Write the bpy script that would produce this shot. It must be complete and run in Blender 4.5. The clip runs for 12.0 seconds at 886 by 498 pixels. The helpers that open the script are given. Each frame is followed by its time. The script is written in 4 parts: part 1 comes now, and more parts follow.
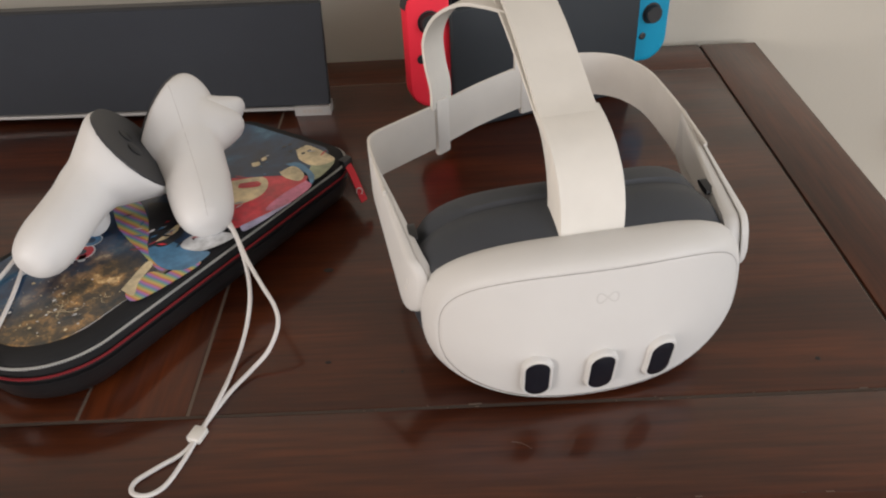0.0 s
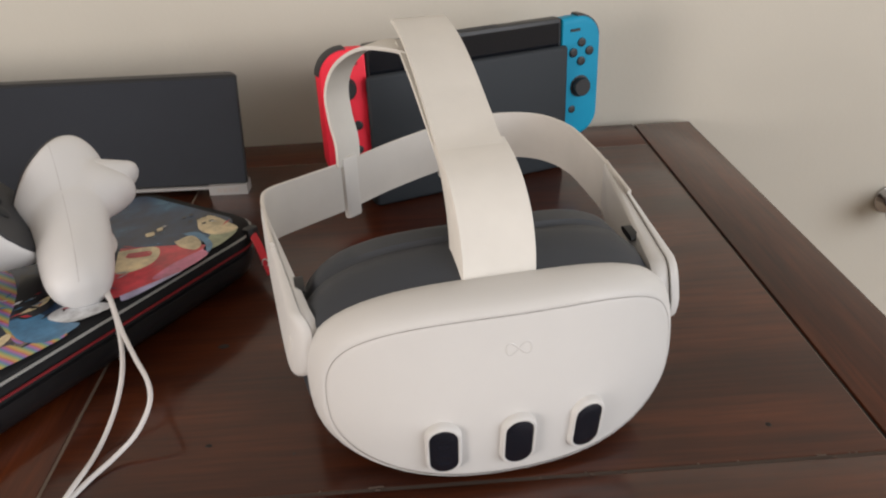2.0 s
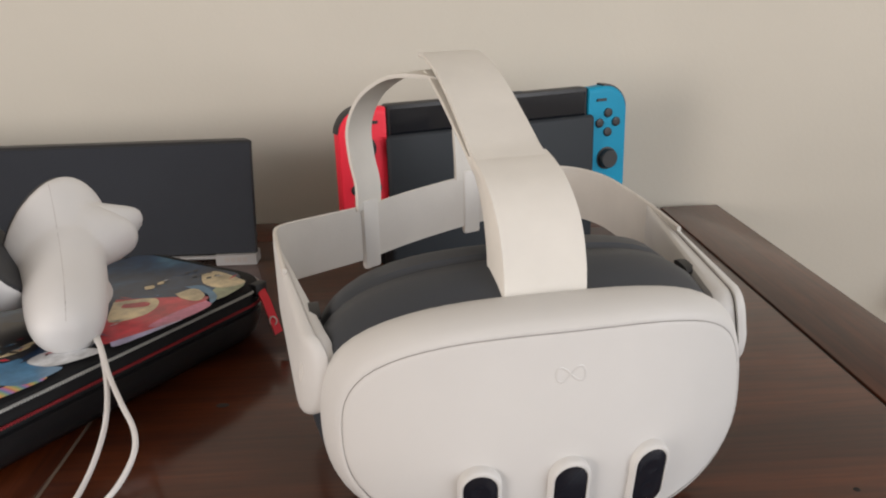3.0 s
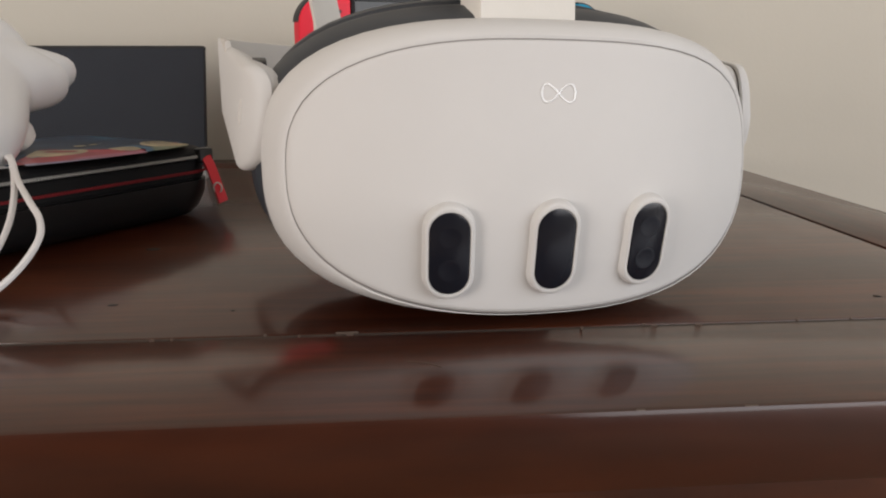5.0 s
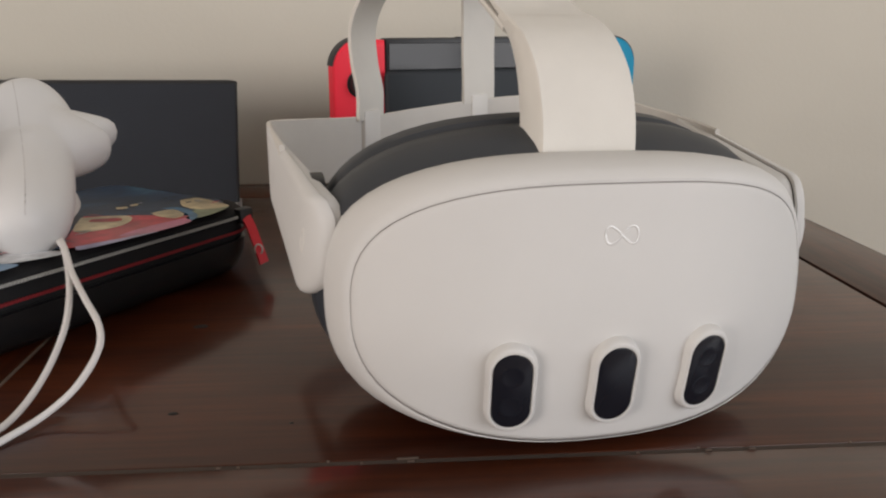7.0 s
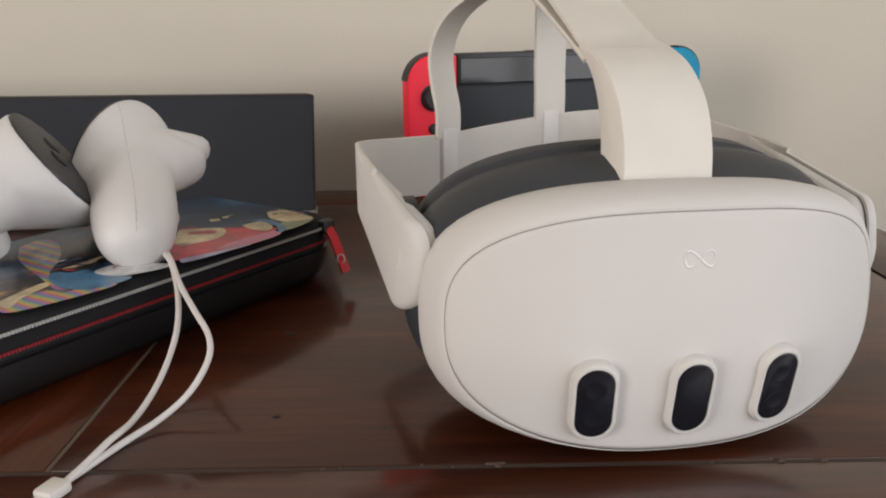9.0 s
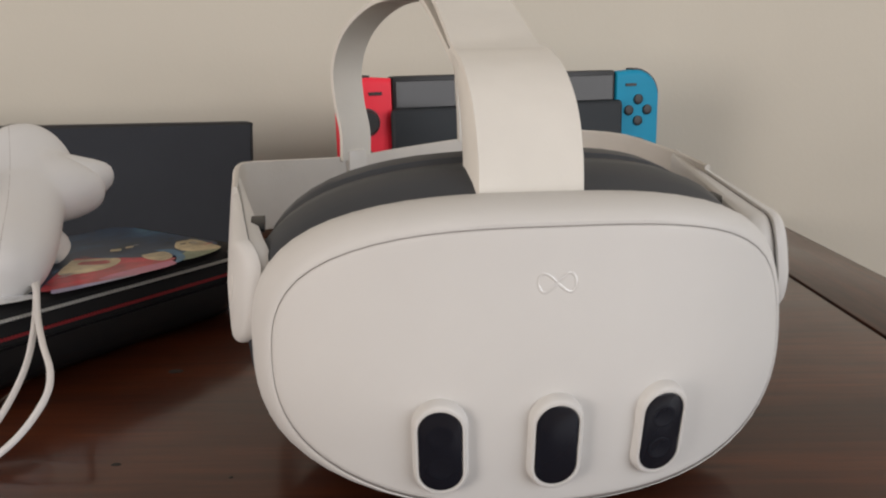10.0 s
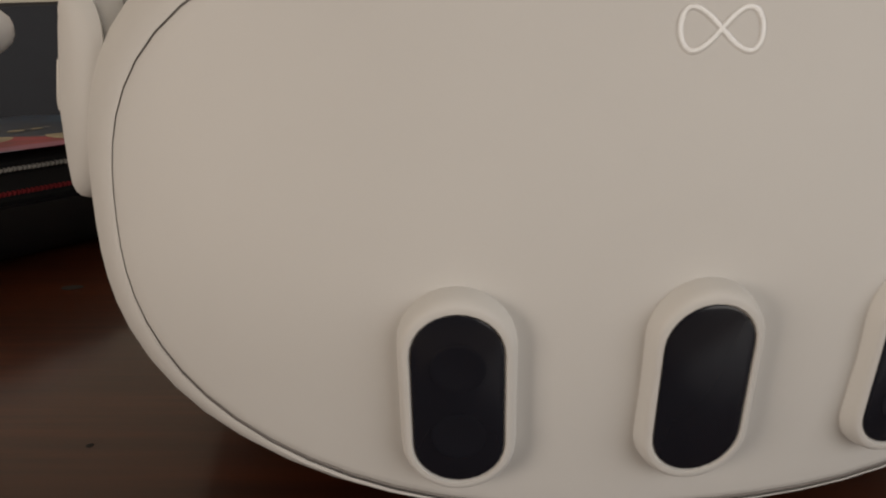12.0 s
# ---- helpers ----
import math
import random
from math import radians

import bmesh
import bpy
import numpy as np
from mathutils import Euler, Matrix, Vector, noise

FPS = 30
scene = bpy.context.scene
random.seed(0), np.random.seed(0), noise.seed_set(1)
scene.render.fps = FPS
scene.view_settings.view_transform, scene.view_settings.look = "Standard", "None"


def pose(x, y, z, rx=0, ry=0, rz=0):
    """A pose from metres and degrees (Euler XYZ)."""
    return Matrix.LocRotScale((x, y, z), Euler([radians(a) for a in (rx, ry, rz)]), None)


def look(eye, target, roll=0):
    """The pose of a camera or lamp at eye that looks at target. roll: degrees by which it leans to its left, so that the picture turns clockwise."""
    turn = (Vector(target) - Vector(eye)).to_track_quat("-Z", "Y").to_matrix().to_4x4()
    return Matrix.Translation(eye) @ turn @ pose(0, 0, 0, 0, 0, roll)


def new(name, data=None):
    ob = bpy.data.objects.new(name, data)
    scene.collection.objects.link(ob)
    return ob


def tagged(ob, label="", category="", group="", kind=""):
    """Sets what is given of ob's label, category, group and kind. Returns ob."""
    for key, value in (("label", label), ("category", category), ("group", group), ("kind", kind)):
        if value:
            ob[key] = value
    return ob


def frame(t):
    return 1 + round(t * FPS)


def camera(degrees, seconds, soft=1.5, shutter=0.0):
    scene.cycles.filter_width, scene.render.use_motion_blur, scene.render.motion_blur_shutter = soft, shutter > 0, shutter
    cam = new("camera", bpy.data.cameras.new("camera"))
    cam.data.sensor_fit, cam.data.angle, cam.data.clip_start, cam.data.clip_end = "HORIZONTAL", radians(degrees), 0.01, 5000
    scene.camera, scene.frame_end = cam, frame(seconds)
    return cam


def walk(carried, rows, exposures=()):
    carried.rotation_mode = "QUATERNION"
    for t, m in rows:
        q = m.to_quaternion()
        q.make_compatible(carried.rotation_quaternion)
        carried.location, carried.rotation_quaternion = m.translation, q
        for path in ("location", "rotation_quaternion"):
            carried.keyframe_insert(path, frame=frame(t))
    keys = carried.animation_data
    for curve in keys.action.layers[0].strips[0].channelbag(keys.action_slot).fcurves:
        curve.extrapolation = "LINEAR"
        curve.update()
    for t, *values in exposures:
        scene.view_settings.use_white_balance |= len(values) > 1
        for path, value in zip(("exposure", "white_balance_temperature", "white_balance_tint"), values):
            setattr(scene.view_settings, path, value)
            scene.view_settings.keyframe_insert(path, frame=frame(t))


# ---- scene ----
from mathutils.bvhtree import BVHTree

cam = camera(58.5, 12.0, soft=2.0, shutter=0.4)
# seconds, eye, target, roll; the table top is z = 0, its front seam y = 0
PATH = [
    (0, (0.16, -0.308, 0.346), (0.126, 1.287, -0.859), -3.3),
    (0.5, (0.167, -0.31, 0.344), (0.162, 1.281, -0.868), -2.9),
    (1, (0.171, -0.307, 0.343), (0.185, 1.298, -0.851), -3.0),
    (1.5, (0.182, -0.301, 0.321), (0.225, 1.378, -0.766), -3.1),
    (2, (0.194, -0.286, 0.284), (0.26, 1.474, -0.663), -2.6),
    (2.5, (0.187, -0.272, 0.251), (0.254, 1.572, -0.522), -2.1),
    (4.5, (0.173, -0.26, 0.117), (0.299, 1.677, -0.368), -0.3),
    (5, (0.177, -0.255, 0.09), (0.347, 1.683, -0.376), -0.0),
    (5.5, (0.167, -0.244, 0.104), (0.358, 1.694, -0.352), 0.1),
    (6, (0.171, -0.237, 0.126), (0.367, 1.697, -0.346), 0.2),
    (6.5, (0.175, -0.237, 0.139), (0.36, 1.689, -0.368), 0.4),
    (7, (0.16, -0.242, 0.145), (0.308, 1.675, -0.407), 0.2),
    (9, (0.146, -0.259, 0.16), (0.163, 1.659, -0.404), -0.7),
    (9.5, (0.191, -0.247, 0.159), (0.192, 1.694, -0.321), -1.2),
    (10, (0.207, -0.227, 0.144), (0.169, 1.718, -0.32), -1.3),
    (10.5, (0.209, -0.185, 0.125), (0.151, 1.755, -0.358), -1.3),
    (11, (0.206, -0.148, 0.091), (0.15, 1.785, -0.421), -0.8),
    (11.5, (0.208, -0.126, 0.081), (0.105, 1.798, -0.453), -1.4),
    (12, (0.204, -0.112, 0.081), (0.110, 1.81, -0.466), -1.4),
]
walk(cam, [(t, look(eye, target, roll)) for t, eye, target, roll in PATH], [(0, 0.23, 6700, 15), (2.2, 0.21, 6700, 15), (4.5, 0.10, 6700, 15), (6, 0.04, 6700, 15), (7, -0.03, 6700, 15), (9, 0.10, 6700, 15), (9.6, 0.06, 6700, 15), (10, -0.02, 6750, 15), (10.6, -0.18, 6850, 15), (11.3, -0.51, 7250, 15), (12, -0.55, 7450, 15)])

# ---- light ----
world = bpy.data.worlds.new("daylight")
scene.world = world
world.use_nodes = True
wn = world.node_tree
sky = wn.nodes.new("ShaderNodeTexSky")
sky.sky_type = "NISHITA"
sky.sun_disc = False
sky.sun_elevation, sky.sun_rotation = radians(35), radians(60)
wn.links.new(sky.outputs["Color"], wn.nodes["Background"].inputs["Color"])
wn.nodes["Background"].inputs["Strength"].default_value = 0.12
# each window: middle along the wall, width, middle height, height
EAST, WEST = (-1.75, 2.7, 0.65, 1.8), (-1.8, 1.1, 0.40, 1.3)


def area(name, m, w, h, power, colour):
    d = bpy.data.lights.new(name, "AREA")
    d.shape, d.size, d.size_y, d.energy, d.color = "RECTANGLE", w, h, power, colour
    ob = new(name, d)
    ob.matrix_world = m
    return ob


area("window_daylight", look((2.36, EAST[0], EAST[2]), (0.2, 0.1, 0.0)), EAST[1], EAST[3], 56, (0.93, 0.97, 1.0))
# west lamp and its window are added to brighten the left side
area("west_fill_light", look((-2.16, WEST[0], WEST[2]), (0.1, 0.2, 0.0)), WEST[1], WEST[3], 52, (1.0, 0.96, 0.91))


# ---- materials ----
def material(name, colour, rough=0.5, metal=0.0, coat=0.0, spec=0.5):
    m = bpy.data.materials.new(name)
    m.use_nodes = True
    b = m.node_tree.nodes["Principled BSDF"]
    b.inputs["Base Color"].default_value = (*colour, 1)
    b.inputs["Roughness"].default_value = rough
    b.inputs["Metallic"].default_value = metal
    b.inputs["Coat Weight"].default_value = coat
    b.inputs["Coat Roughness"].default_value = 0.12
    b.inputs["Specular IOR Level"].default_value = spec
    return m


def nodes_of(m):
    return m.node_tree, m.node_tree.nodes["Principled BSDF"]


def coords(t, scale, turn=(0, 0, 0)):
    c = t.nodes.new("ShaderNodeTexCoord")
    mp = t.nodes.new("ShaderNodeMapping")
    mp.inputs["Scale"].default_value = scale
    mp.inputs["Rotation"].default_value = turn
    t.links.new(c.outputs["Object"], mp.inputs["Vector"])
    return mp.outputs["Vector"]


def noise_tex(t, vec, scale, detail=4.0, rough=0.55):
    n = t.nodes.new("ShaderNodeTexNoise")
    n.inputs["Scale"].default_value, n.inputs["Detail"].default_value, n.inputs["Roughness"].default_value = scale, detail, rough
    t.links.new(vec, n.inputs["Vector"])
    return n.outputs["Fac"]


def ramp(t, fac, stops):
    r = t.nodes.new("ShaderNodeValToRGB")
    e = r.color_ramp.elements
    while len(e) < len(stops):
        e.new(0.5)
    for k, (p, c) in zip(e, stops):
        k.position, k.color = p, (*c, 1)
    t.links.new(fac, r.inputs["Fac"])
    return r.outputs["Color"]


def mix(t, fac, a, b, kind="MIX"):
    n = t.nodes.new("ShaderNodeMix")
    n.data_type, n.blend_type = "RGBA", kind
    for slot, v in ((0, fac), (6, a), (7, b)):
        if isinstance(v, (int, float)):
            n.inputs[slot].default_value = v
        elif isinstance(v, tuple):
            n.inputs[slot].default_value = (*v, 1)
        else:
            t.links.new(v, n.inputs[slot])
    return n.outputs[2]


def bump(t, b, fac, strength, distance):
    n = t.nodes.new("ShaderNodeBump")
    n.inputs["Strength"].default_value, n.inputs["Distance"].default_value = strength, distance
    t.links.new(fac, n.inputs["Height"])
    t.links.new(n.outputs["Normal"], b.inputs["Normal"])


def ranged(t, fac, lo, hi):
    n = t.nodes.new("ShaderNodeMapRange")
    n.inputs["To Min"].default_value, n.inputs["To Max"].default_value = lo, hi
    t.links.new(fac, n.inputs["Value"])
    return n.outputs["Result"]


def wood(name, along):
    """Dark stained, varnished wood; along: 0 for grain along x, 1 along y."""
    m = material(name, (0.05, 0.02, 0.012), 0.35, coat=0.70, spec=0.18)
    t, b = nodes_of(m)
    fine = (14, 260, 60) if along == 0 else (260, 14, 60)
    broad = (3.0, 22, 9) if along == 0 else (22, 3.0, 9)
    g = noise_tex(t, coords(t, fine), 1.0, 5)
    w = noise_tex(t, coords(t, broad), 1.0, 4, 0.6)
    base = ramp(t, w, [(0.22, (0.018, 0.0032, 0.0007)), (0.42, (0.047, 0.0094, 0.0019)), (0.58, (0.084, 0.0185, 0.0038)), (0.8, (0.140, 0.0340, 0.0070))])
    grain = ramp(t, g, [(0.3, (0.45, 0.42, 0.42)), (0.62, (1, 1, 1))])
    col = mix(t, 0.8, base, grain, "MULTIPLY")
    info = t.nodes.new("ShaderNodeObjectInfo")
    tint = ramp(t, info.outputs["Random"], [(0.0, (0.8, 0.8, 0.8)), (1.0, (1.15, 1.1, 1.05))])
    col = mix(t, 1.0, col, tint, "MULTIPLY")
    t.links.new(col, b.inputs["Base Color"])
    smear = noise_tex(t, coords(t, (9, 7, 9)), 1.0, 5, 0.65)
    t.links.new(ranged(t, smear, 0.34, 0.58), b.inputs["Roughness"])
    t.links.new(ranged(t, smear, 0.06, 0.24), b.inputs["Coat Roughness"])
    bump(t, b, g, 0.05, 0.0004)
    return m


def plaster(name, colour):
    m = material(name, colour, 0.85, spec=0.25)
    t, b = nodes_of(m)
    n = noise_tex(t, coords(t, (3, 3, 3)), 1.0, 5)
    lo = tuple(c * 0.93 for c in colour)
    t.links.new(ramp(t, n, [(0.3, lo), (0.7, colour)]), b.inputs["Base Color"])
    bump(t, b, noise_tex(t, coords(t, (220, 220, 220)), 1.0, 3), 0.25, 0.0006)
    return m


def plastic(name, colour, rough, fine=900, strength=0.05, spec=0.5):
    m = material(name, colour, rough, spec=spec)
    t, b = nodes_of(m)
    n = noise_tex(t, coords(t, (25, 25, 25)), 1.0, 3)
    t.links.new(ramp(t, n, [(0.3, tuple(c * 0.97 for c in colour)), (0.7, colour)]), b.inputs["Base Color"])
    t.links.new(ranged(t, n, rough - 0.05, rough + 0.06), b.inputs["Roughness"])
    bump(t, b, noise_tex(t, coords(t, (fine, fine, fine)), 1.0, 2), strength, 0.0002)
    return m


def fabric(name, colour, scale=1400, strength=0.35, rough=0.9):
    m = material(name, colour, rough, spec=0.2)
    t, b = nodes_of(m)
    v = t.nodes.new("ShaderNodeTexVoronoi")
    v.inputs["Scale"].default_value = 1.0
    t.links.new(coords(t, (scale, scale, scale)), v.inputs["Vector"])
    n = noise_tex(t, coords(t, (40, 40, 40)), 1.0, 3)
    t.links.new(ramp(t, n, [(0.3, tuple(c * 0.94 for c in colour)), (0.7, colour)]), b.inputs["Base Color"])
    bump(t, b, v.outputs["Distance"], strength, 0.0003)
    return m


WOOD_X, WOOD_Y = wood("stained_wood_across", 0), wood("stained_wood_along", 1)
GAP = material("seam_dust", (0.15, 0.115, 0.09), 0.9)
GAP_FRONT = material("seam_dull", (0.055, 0.038, 0.028), 0.9)
GAP_DARK = material("seam_dark", (0.016, 0.012, 0.010), 0.9)
CHIP = material("chipped_varnish", (0.10, 0.068, 0.050), 0.8)
WALL = plaster("wall_paint", (0.602, 0.568, 0.490))
# for unseen walls, made dark to cut bounce light and table reflections
DARKWALL = plaster("brown_wall", (0.16, 0.11, 0.08))
CEIL = plaster("ceiling_paint", (0.78, 0.76, 0.72))
FLOOR = plaster("floor_tile", (0.24, 0.18, 0.13))
WHITE = plastic("matt_white_plastic", (0.632, 0.622, 0.600), 0.55, spec=0.32)
SHELL = plastic("controller_white_plastic", (0.68, 0.672, 0.660), 0.5, spec=0.35)
GROOVE = material("groove_grey", (0.40, 0.365, 0.34), 0.7)
GROOVE_SHADE = material("groove_shade_grey", (0.33, 0.305, 0.29), 0.8)
SEAM = material("faint_seam", (0.52, 0.50, 0.485), 0.7)
STRAP = fabric("woven_white_strap", (0.70, 0.675, 0.62), 1800, 0.14)
BAND = fabric("knit_white_band", (0.66, 0.63, 0.58))
BUCKLE = plastic("buckle_plastic", (0.68, 0.66, 0.62), 0.5)
FOAM = plastic("dark_grey_silicone", (0.031, 0.036, 0.044), 0.5, 600, 0.1)
LENS = material("black_glass", (0.010, 0.011, 0.016), 0.22, spec=0.35)
LENS_RING = material("lens_ring", (0.011, 0.012, 0.017), 0.24, spec=0.3)
LOGO = material("glossy_mark", (0.632, 0.622, 0.600), 0.10, coat=0.7, spec=0.5)
LOGO.node_tree.nodes["Principled BSDF"].inputs["Coat IOR"].default_value = 1.7
CORD = fabric("white_cord", (0.70, 0.68, 0.66), 2500, 0.4)
BLACKP = plastic("black_matt_plastic", (0.014, 0.015, 0.017), 0.45)
FACEP = plastic("button_plate_plastic", (0.030, 0.031, 0.034), 0.5)
DARKP = plastic("charcoal_plastic", (0.022, 0.023, 0.026), 0.5)
RED = plastic("neon_red_plastic", (0.97, 0.035, 0.065), 0.5, spec=0.3)
BLUE = plastic("neon_blue_plastic", (0.0, 0.27, 0.45), 0.5, spec=0.22)
SCREEN = material("screen_glass", (0.008, 0.009, 0.012), 0.10, spec=0.4)
DOCK = plastic("dock_black_plastic", (0.022, 0.027, 0.032), 0.58, spec=0.3)
GRILLE = fabric("black_speaker_cloth", (0.036, 0.040, 0.048), 1100, 0.5)
SILVER = plastic("silver_painted_plastic", (0.40, 0.395, 0.39), 0.35)
CHROME = material("chrome", (0.62, 0.62, 0.62), 0.16, metal=1.0)
CASE = fabric("black_case_cloth", (0.016, 0.016, 0.017), 1600, 0.35, 0.75)
CASE_SHINE = plastic("black_moulded_case", (0.012, 0.012, 0.013), 0.33)
ZIP_WHITE = material("silver_zip_thread", (0.42, 0.42, 0.40), 0.6)
ZIP_RED = material("red_zip_thread", (0.24, 0.012, 0.018), 0.7)
TAB = plastic("red_rubber_tab", (0.62, 0.012, 0.025), 0.4)


# ---- mesh helpers ----
def part(name, bm, mat, parent=None, label="", smooth=True):
    me = bpy.data.meshes.new(name)
    bmesh.ops.recalc_face_normals(bm, faces=bm.faces)
    bm.to_mesh(me)
    bm.free()
    me.materials.append(mat)
    if smooth:
        me.polygons.foreach_set("use_smooth", [True] * len(me.polygons))
        me.set_sharp_from_angle(angle=radians(38))
    ob = new(name, me)
    ob.parent = parent
    if label:
        tagged(ob, label)
    return ob


def thing(name, m, label, category, group="", kind=""):
    ob = new(name)
    ob.matrix_world = m
    return tagged(ob, label, category, group, kind)


def box(x0, x1, y0, y1, z0, z1, bevel=0.0, segs=2):
    bm = bmesh.new()
    bmesh.ops.create_cube(bm, size=1)
    for v in bm.verts:
        v.co = Vector((x0 + (v.co.x + 0.5) * (x1 - x0), y0 + (v.co.y + 0.5) * (y1 - y0), z0 + (v.co.z + 0.5) * (z1 - z0)))
    if bevel:
        bmesh.ops.bevel(bm, geom=bm.edges[:], offset=bevel, segments=segs, affect="EDGES", profile=0.5)
    return bm


def loft(rings, cap0=True, cap1=True, closed=True):
    """A skin over rings of points, all of one count."""
    bm = bmesh.new()
    rows = [[bm.verts.new(p) for p in r] for r in rings]
    n = len(rows[0])
    for a, b in zip(rows, rows[1:]):
        for i in range(n if closed else n - 1):
            j = (i + 1) % n
            bm.faces.new((a[i], a[j], b[j], b[i]))
    if cap0:
        bm.faces.new(rows[0])
    if cap1:
        bm.faces.new(rows[-1])
    return bm


def spline(pts, steps=8):
    """A smooth line through the points."""
    p = [Vector(q) for q in pts]
    p = [p[0] * 2 - p[1]] + p + [p[-1] * 2 - p[-2]]
    out = []
    for a, b, c, d in zip(p, p[1:], p[2:], p[3:]):
        for k in range(steps):
            u = k / steps
            out.append(0.5 * (2 * b + (c - a) * u + (2 * a - 5 * b + 4 * c - d) * u * u + (3 * b - a - 3 * c + d) * u ** 3))
    out.append(p[-2].copy())
    return out


def tube(pts, r, sides=8, closed=False):
    rings = []
    n = len(pts)
    up = Vector((0.13, 0.21, 0.97))
    for i, q in enumerate(pts):
        a, b = (pts[i - 1], pts[(i + 1) % n]) if closed else (pts[max(i - 1, 0)], pts[min(i + 1, n - 1)])
        d = (b - a).normalized()
        s = d.cross(up).normalized() if abs(d.dot(up)) < 0.97 else d.cross(Vector((1, 0, 0))).normalized()
        u = s.cross(d)
        rings.append([q + r * (math.cos(k * math.tau / sides) * s + math.sin(k * math.tau / sides) * u) for k in range(sides)])
    if closed:
        rings.append([v.copy() for v in rings[0]])
        bm = loft(rings, False, False)
        bmesh.ops.remove_doubles(bm, verts=bm.verts, dist=1e-6)
        return bm
    return loft(rings)


def ribbon(pts, wide, thick, widths=None):
    """A flat strap along the points: wide is its width's direction times its width."""
    rings = []
    for i, q in enumerate(pts):
        d = (pts[min(i + 1, len(pts) - 1)] - pts[max(i - 1, 0)]).normalized()
        w = Vector(wide[i] if isinstance(wide, list) else wide)
        w = w - d * w.dot(d) * 0.0
        n = d.cross(w).normalized() * thick / 2
        h = w / 2
        e = h * 0.97
        rings.append([q - h, q - e + n, q + e + n, q + h, q + e - n, q - e - n])
    return loft(rings)


def lobed(wide, tall, zc, powers, count=72):
    """A superellipse of four quarters. wide: reach to negative and positive x; tall: down and up; powers: upper two, lower two, each negative x first."""
    out = []
    for k in range(count):
        th = math.tau * k / count
        c, s = math.cos(th), math.sin(th)
        n = powers[(0 if s >= 0 else 2) + (1 if c >= 0 else 0)]
        r = (abs(c) ** n + abs(s) ** n) ** (-1 / n)
        out.append((wide[1 if c >= 0 else 0] * r * c, zc + tall[1 if s >= 0 else 0] * r * s))
    return out


def disc_rings(outline, mid, levels, put):
    """Rings shrunk from an outline to its middle."""
    return [[put(mid[0] + (x - mid[0]) * f, mid[1] + (z - mid[1]) * f) for x, z in outline] for f in levels]


# ---- the room ----
FLOOR_Z, CEIL_Z, X0, X1, Y0, Y1 = -0.75, 1.75, -2.2, 2.4, -3.2, 0.5
tagged(part("floor", box(X0 - 0.1, X1 + 0.1, Y0 - 0.1, Y1 + 0.1, FLOOR_Z - 0.1, FLOOR_Z), FLOOR), "plain brown floor of the room", "floor", kind="structure")
tagged(part("ceiling", box(X0 - 0.1, X1 + 0.1, Y0 - 0.1, Y1 + 0.1, CEIL_Z, CEIL_Z + 0.1), CEIL), "plain white painted ceiling", "ceiling", kind="structure")
tagged(part("wall_north", box(X0 - 0.1, X1 + 0.1, Y1, Y1 + 0.1, FLOOR_Z, CEIL_Z), WALL), "beige painted plaster wall behind the table", "wall", kind="structure")
tagged(part("wall_south", box(X0 - 0.1, X1 + 0.1, Y0 - 0.1, Y0, FLOOR_Z, CEIL_Z), DARKWALL), "plain unseen brown wall, kept dark to limit reflected light", "wall", kind="structure")


def window_wall(name, x, out, opening, window, paint):
    """A side wall with a window opening, a frame and a middle bar; out: the wall's outer side."""
    wy, ww, wz, wh = opening
    y0, y1, z0, z1 = wy - ww / 2, wy + ww / 2, wz - wh / 2, wz + wh / 2
    xa, xb = min(x, x + out), max(x, x + out)
    bm = bmesh.new()
    for a, b, c, d in ((Y0, y0, FLOOR_Z, CEIL_Z), (y1, Y1, FLOOR_Z, CEIL_Z), (y0, y1, FLOOR_Z, z0), (y0, y1, z1, CEIL_Z)):
        piece = box(xa, xb, a, b, c, d)
        me = bpy.data.meshes.new("piece")
        piece.to_mesh(me)
        piece.free()
        bm.from_mesh(me)
        bpy.data.meshes.remove(me)
    tagged(part(name, bm, paint), "painted plaster wall with a window opening", "wall", kind="structure")
    win = thing(window, pose(x + out * 0.6, 0, 0), "white framed window, out of view, with an area lamp before it", "window", kind="structure")
    ym = (y0 + y1) / 2
    for a, b, c, d in ((y0, y1, z0, z0 + 0.05), (y0, y1, z1 - 0.05, z1), (y0, y0 + 0.05, z0 + 0.05, z1 - 0.05), (y1 - 0.05, y1, z0 + 0.05, z1 - 0.05), (ym - 0.025, ym + 0.025, z0 + 0.05, z1 - 0.05)):
        part("window_frame", box(-0.02, 0.02, a, b, c, d, 0.004), WHITE, win)


window_wall("wall_east", X1, 0.1, EAST, "window_1", WALL)
window_wall("wall_west", X0, -0.1, WEST, "fill_window", DARKWALL)


def wall_knob():
    k = thing("wall_knob", pose(0.7290, Y1, -0.110, 90, 0, 0) @ Matrix.Scale(0.9, 4), "round chrome knob fixed low on the beige wall", "knob")
    prof = [(0.0, 0.001), (0.018, 0.001), (0.018, 0.004), (0.009, 0.007), (0.008, 0.02), (0.014, 0.026), (0.021, 0.034), (0.0225, 0.041), (0.020, 0.049), (0.012, 0.054), (0.0, 0.0555)]
    rings = [[Vector((max(r, 1e-4) * math.cos(a * math.tau / 32), max(r, 1e-4) * math.sin(a * math.tau / 32), h)) for a in range(32)] for r, h in prof]
    part("rosette", loft(rings[:5]), CHROME, k)
    part("grip", loft(rings[4:]), CHROME, k)


wall_knob()


# ---- the table ----
TX0, TX1, TY0, TY1, THICK = -0.78, 0.4865, -0.067, 0.49, 0.024


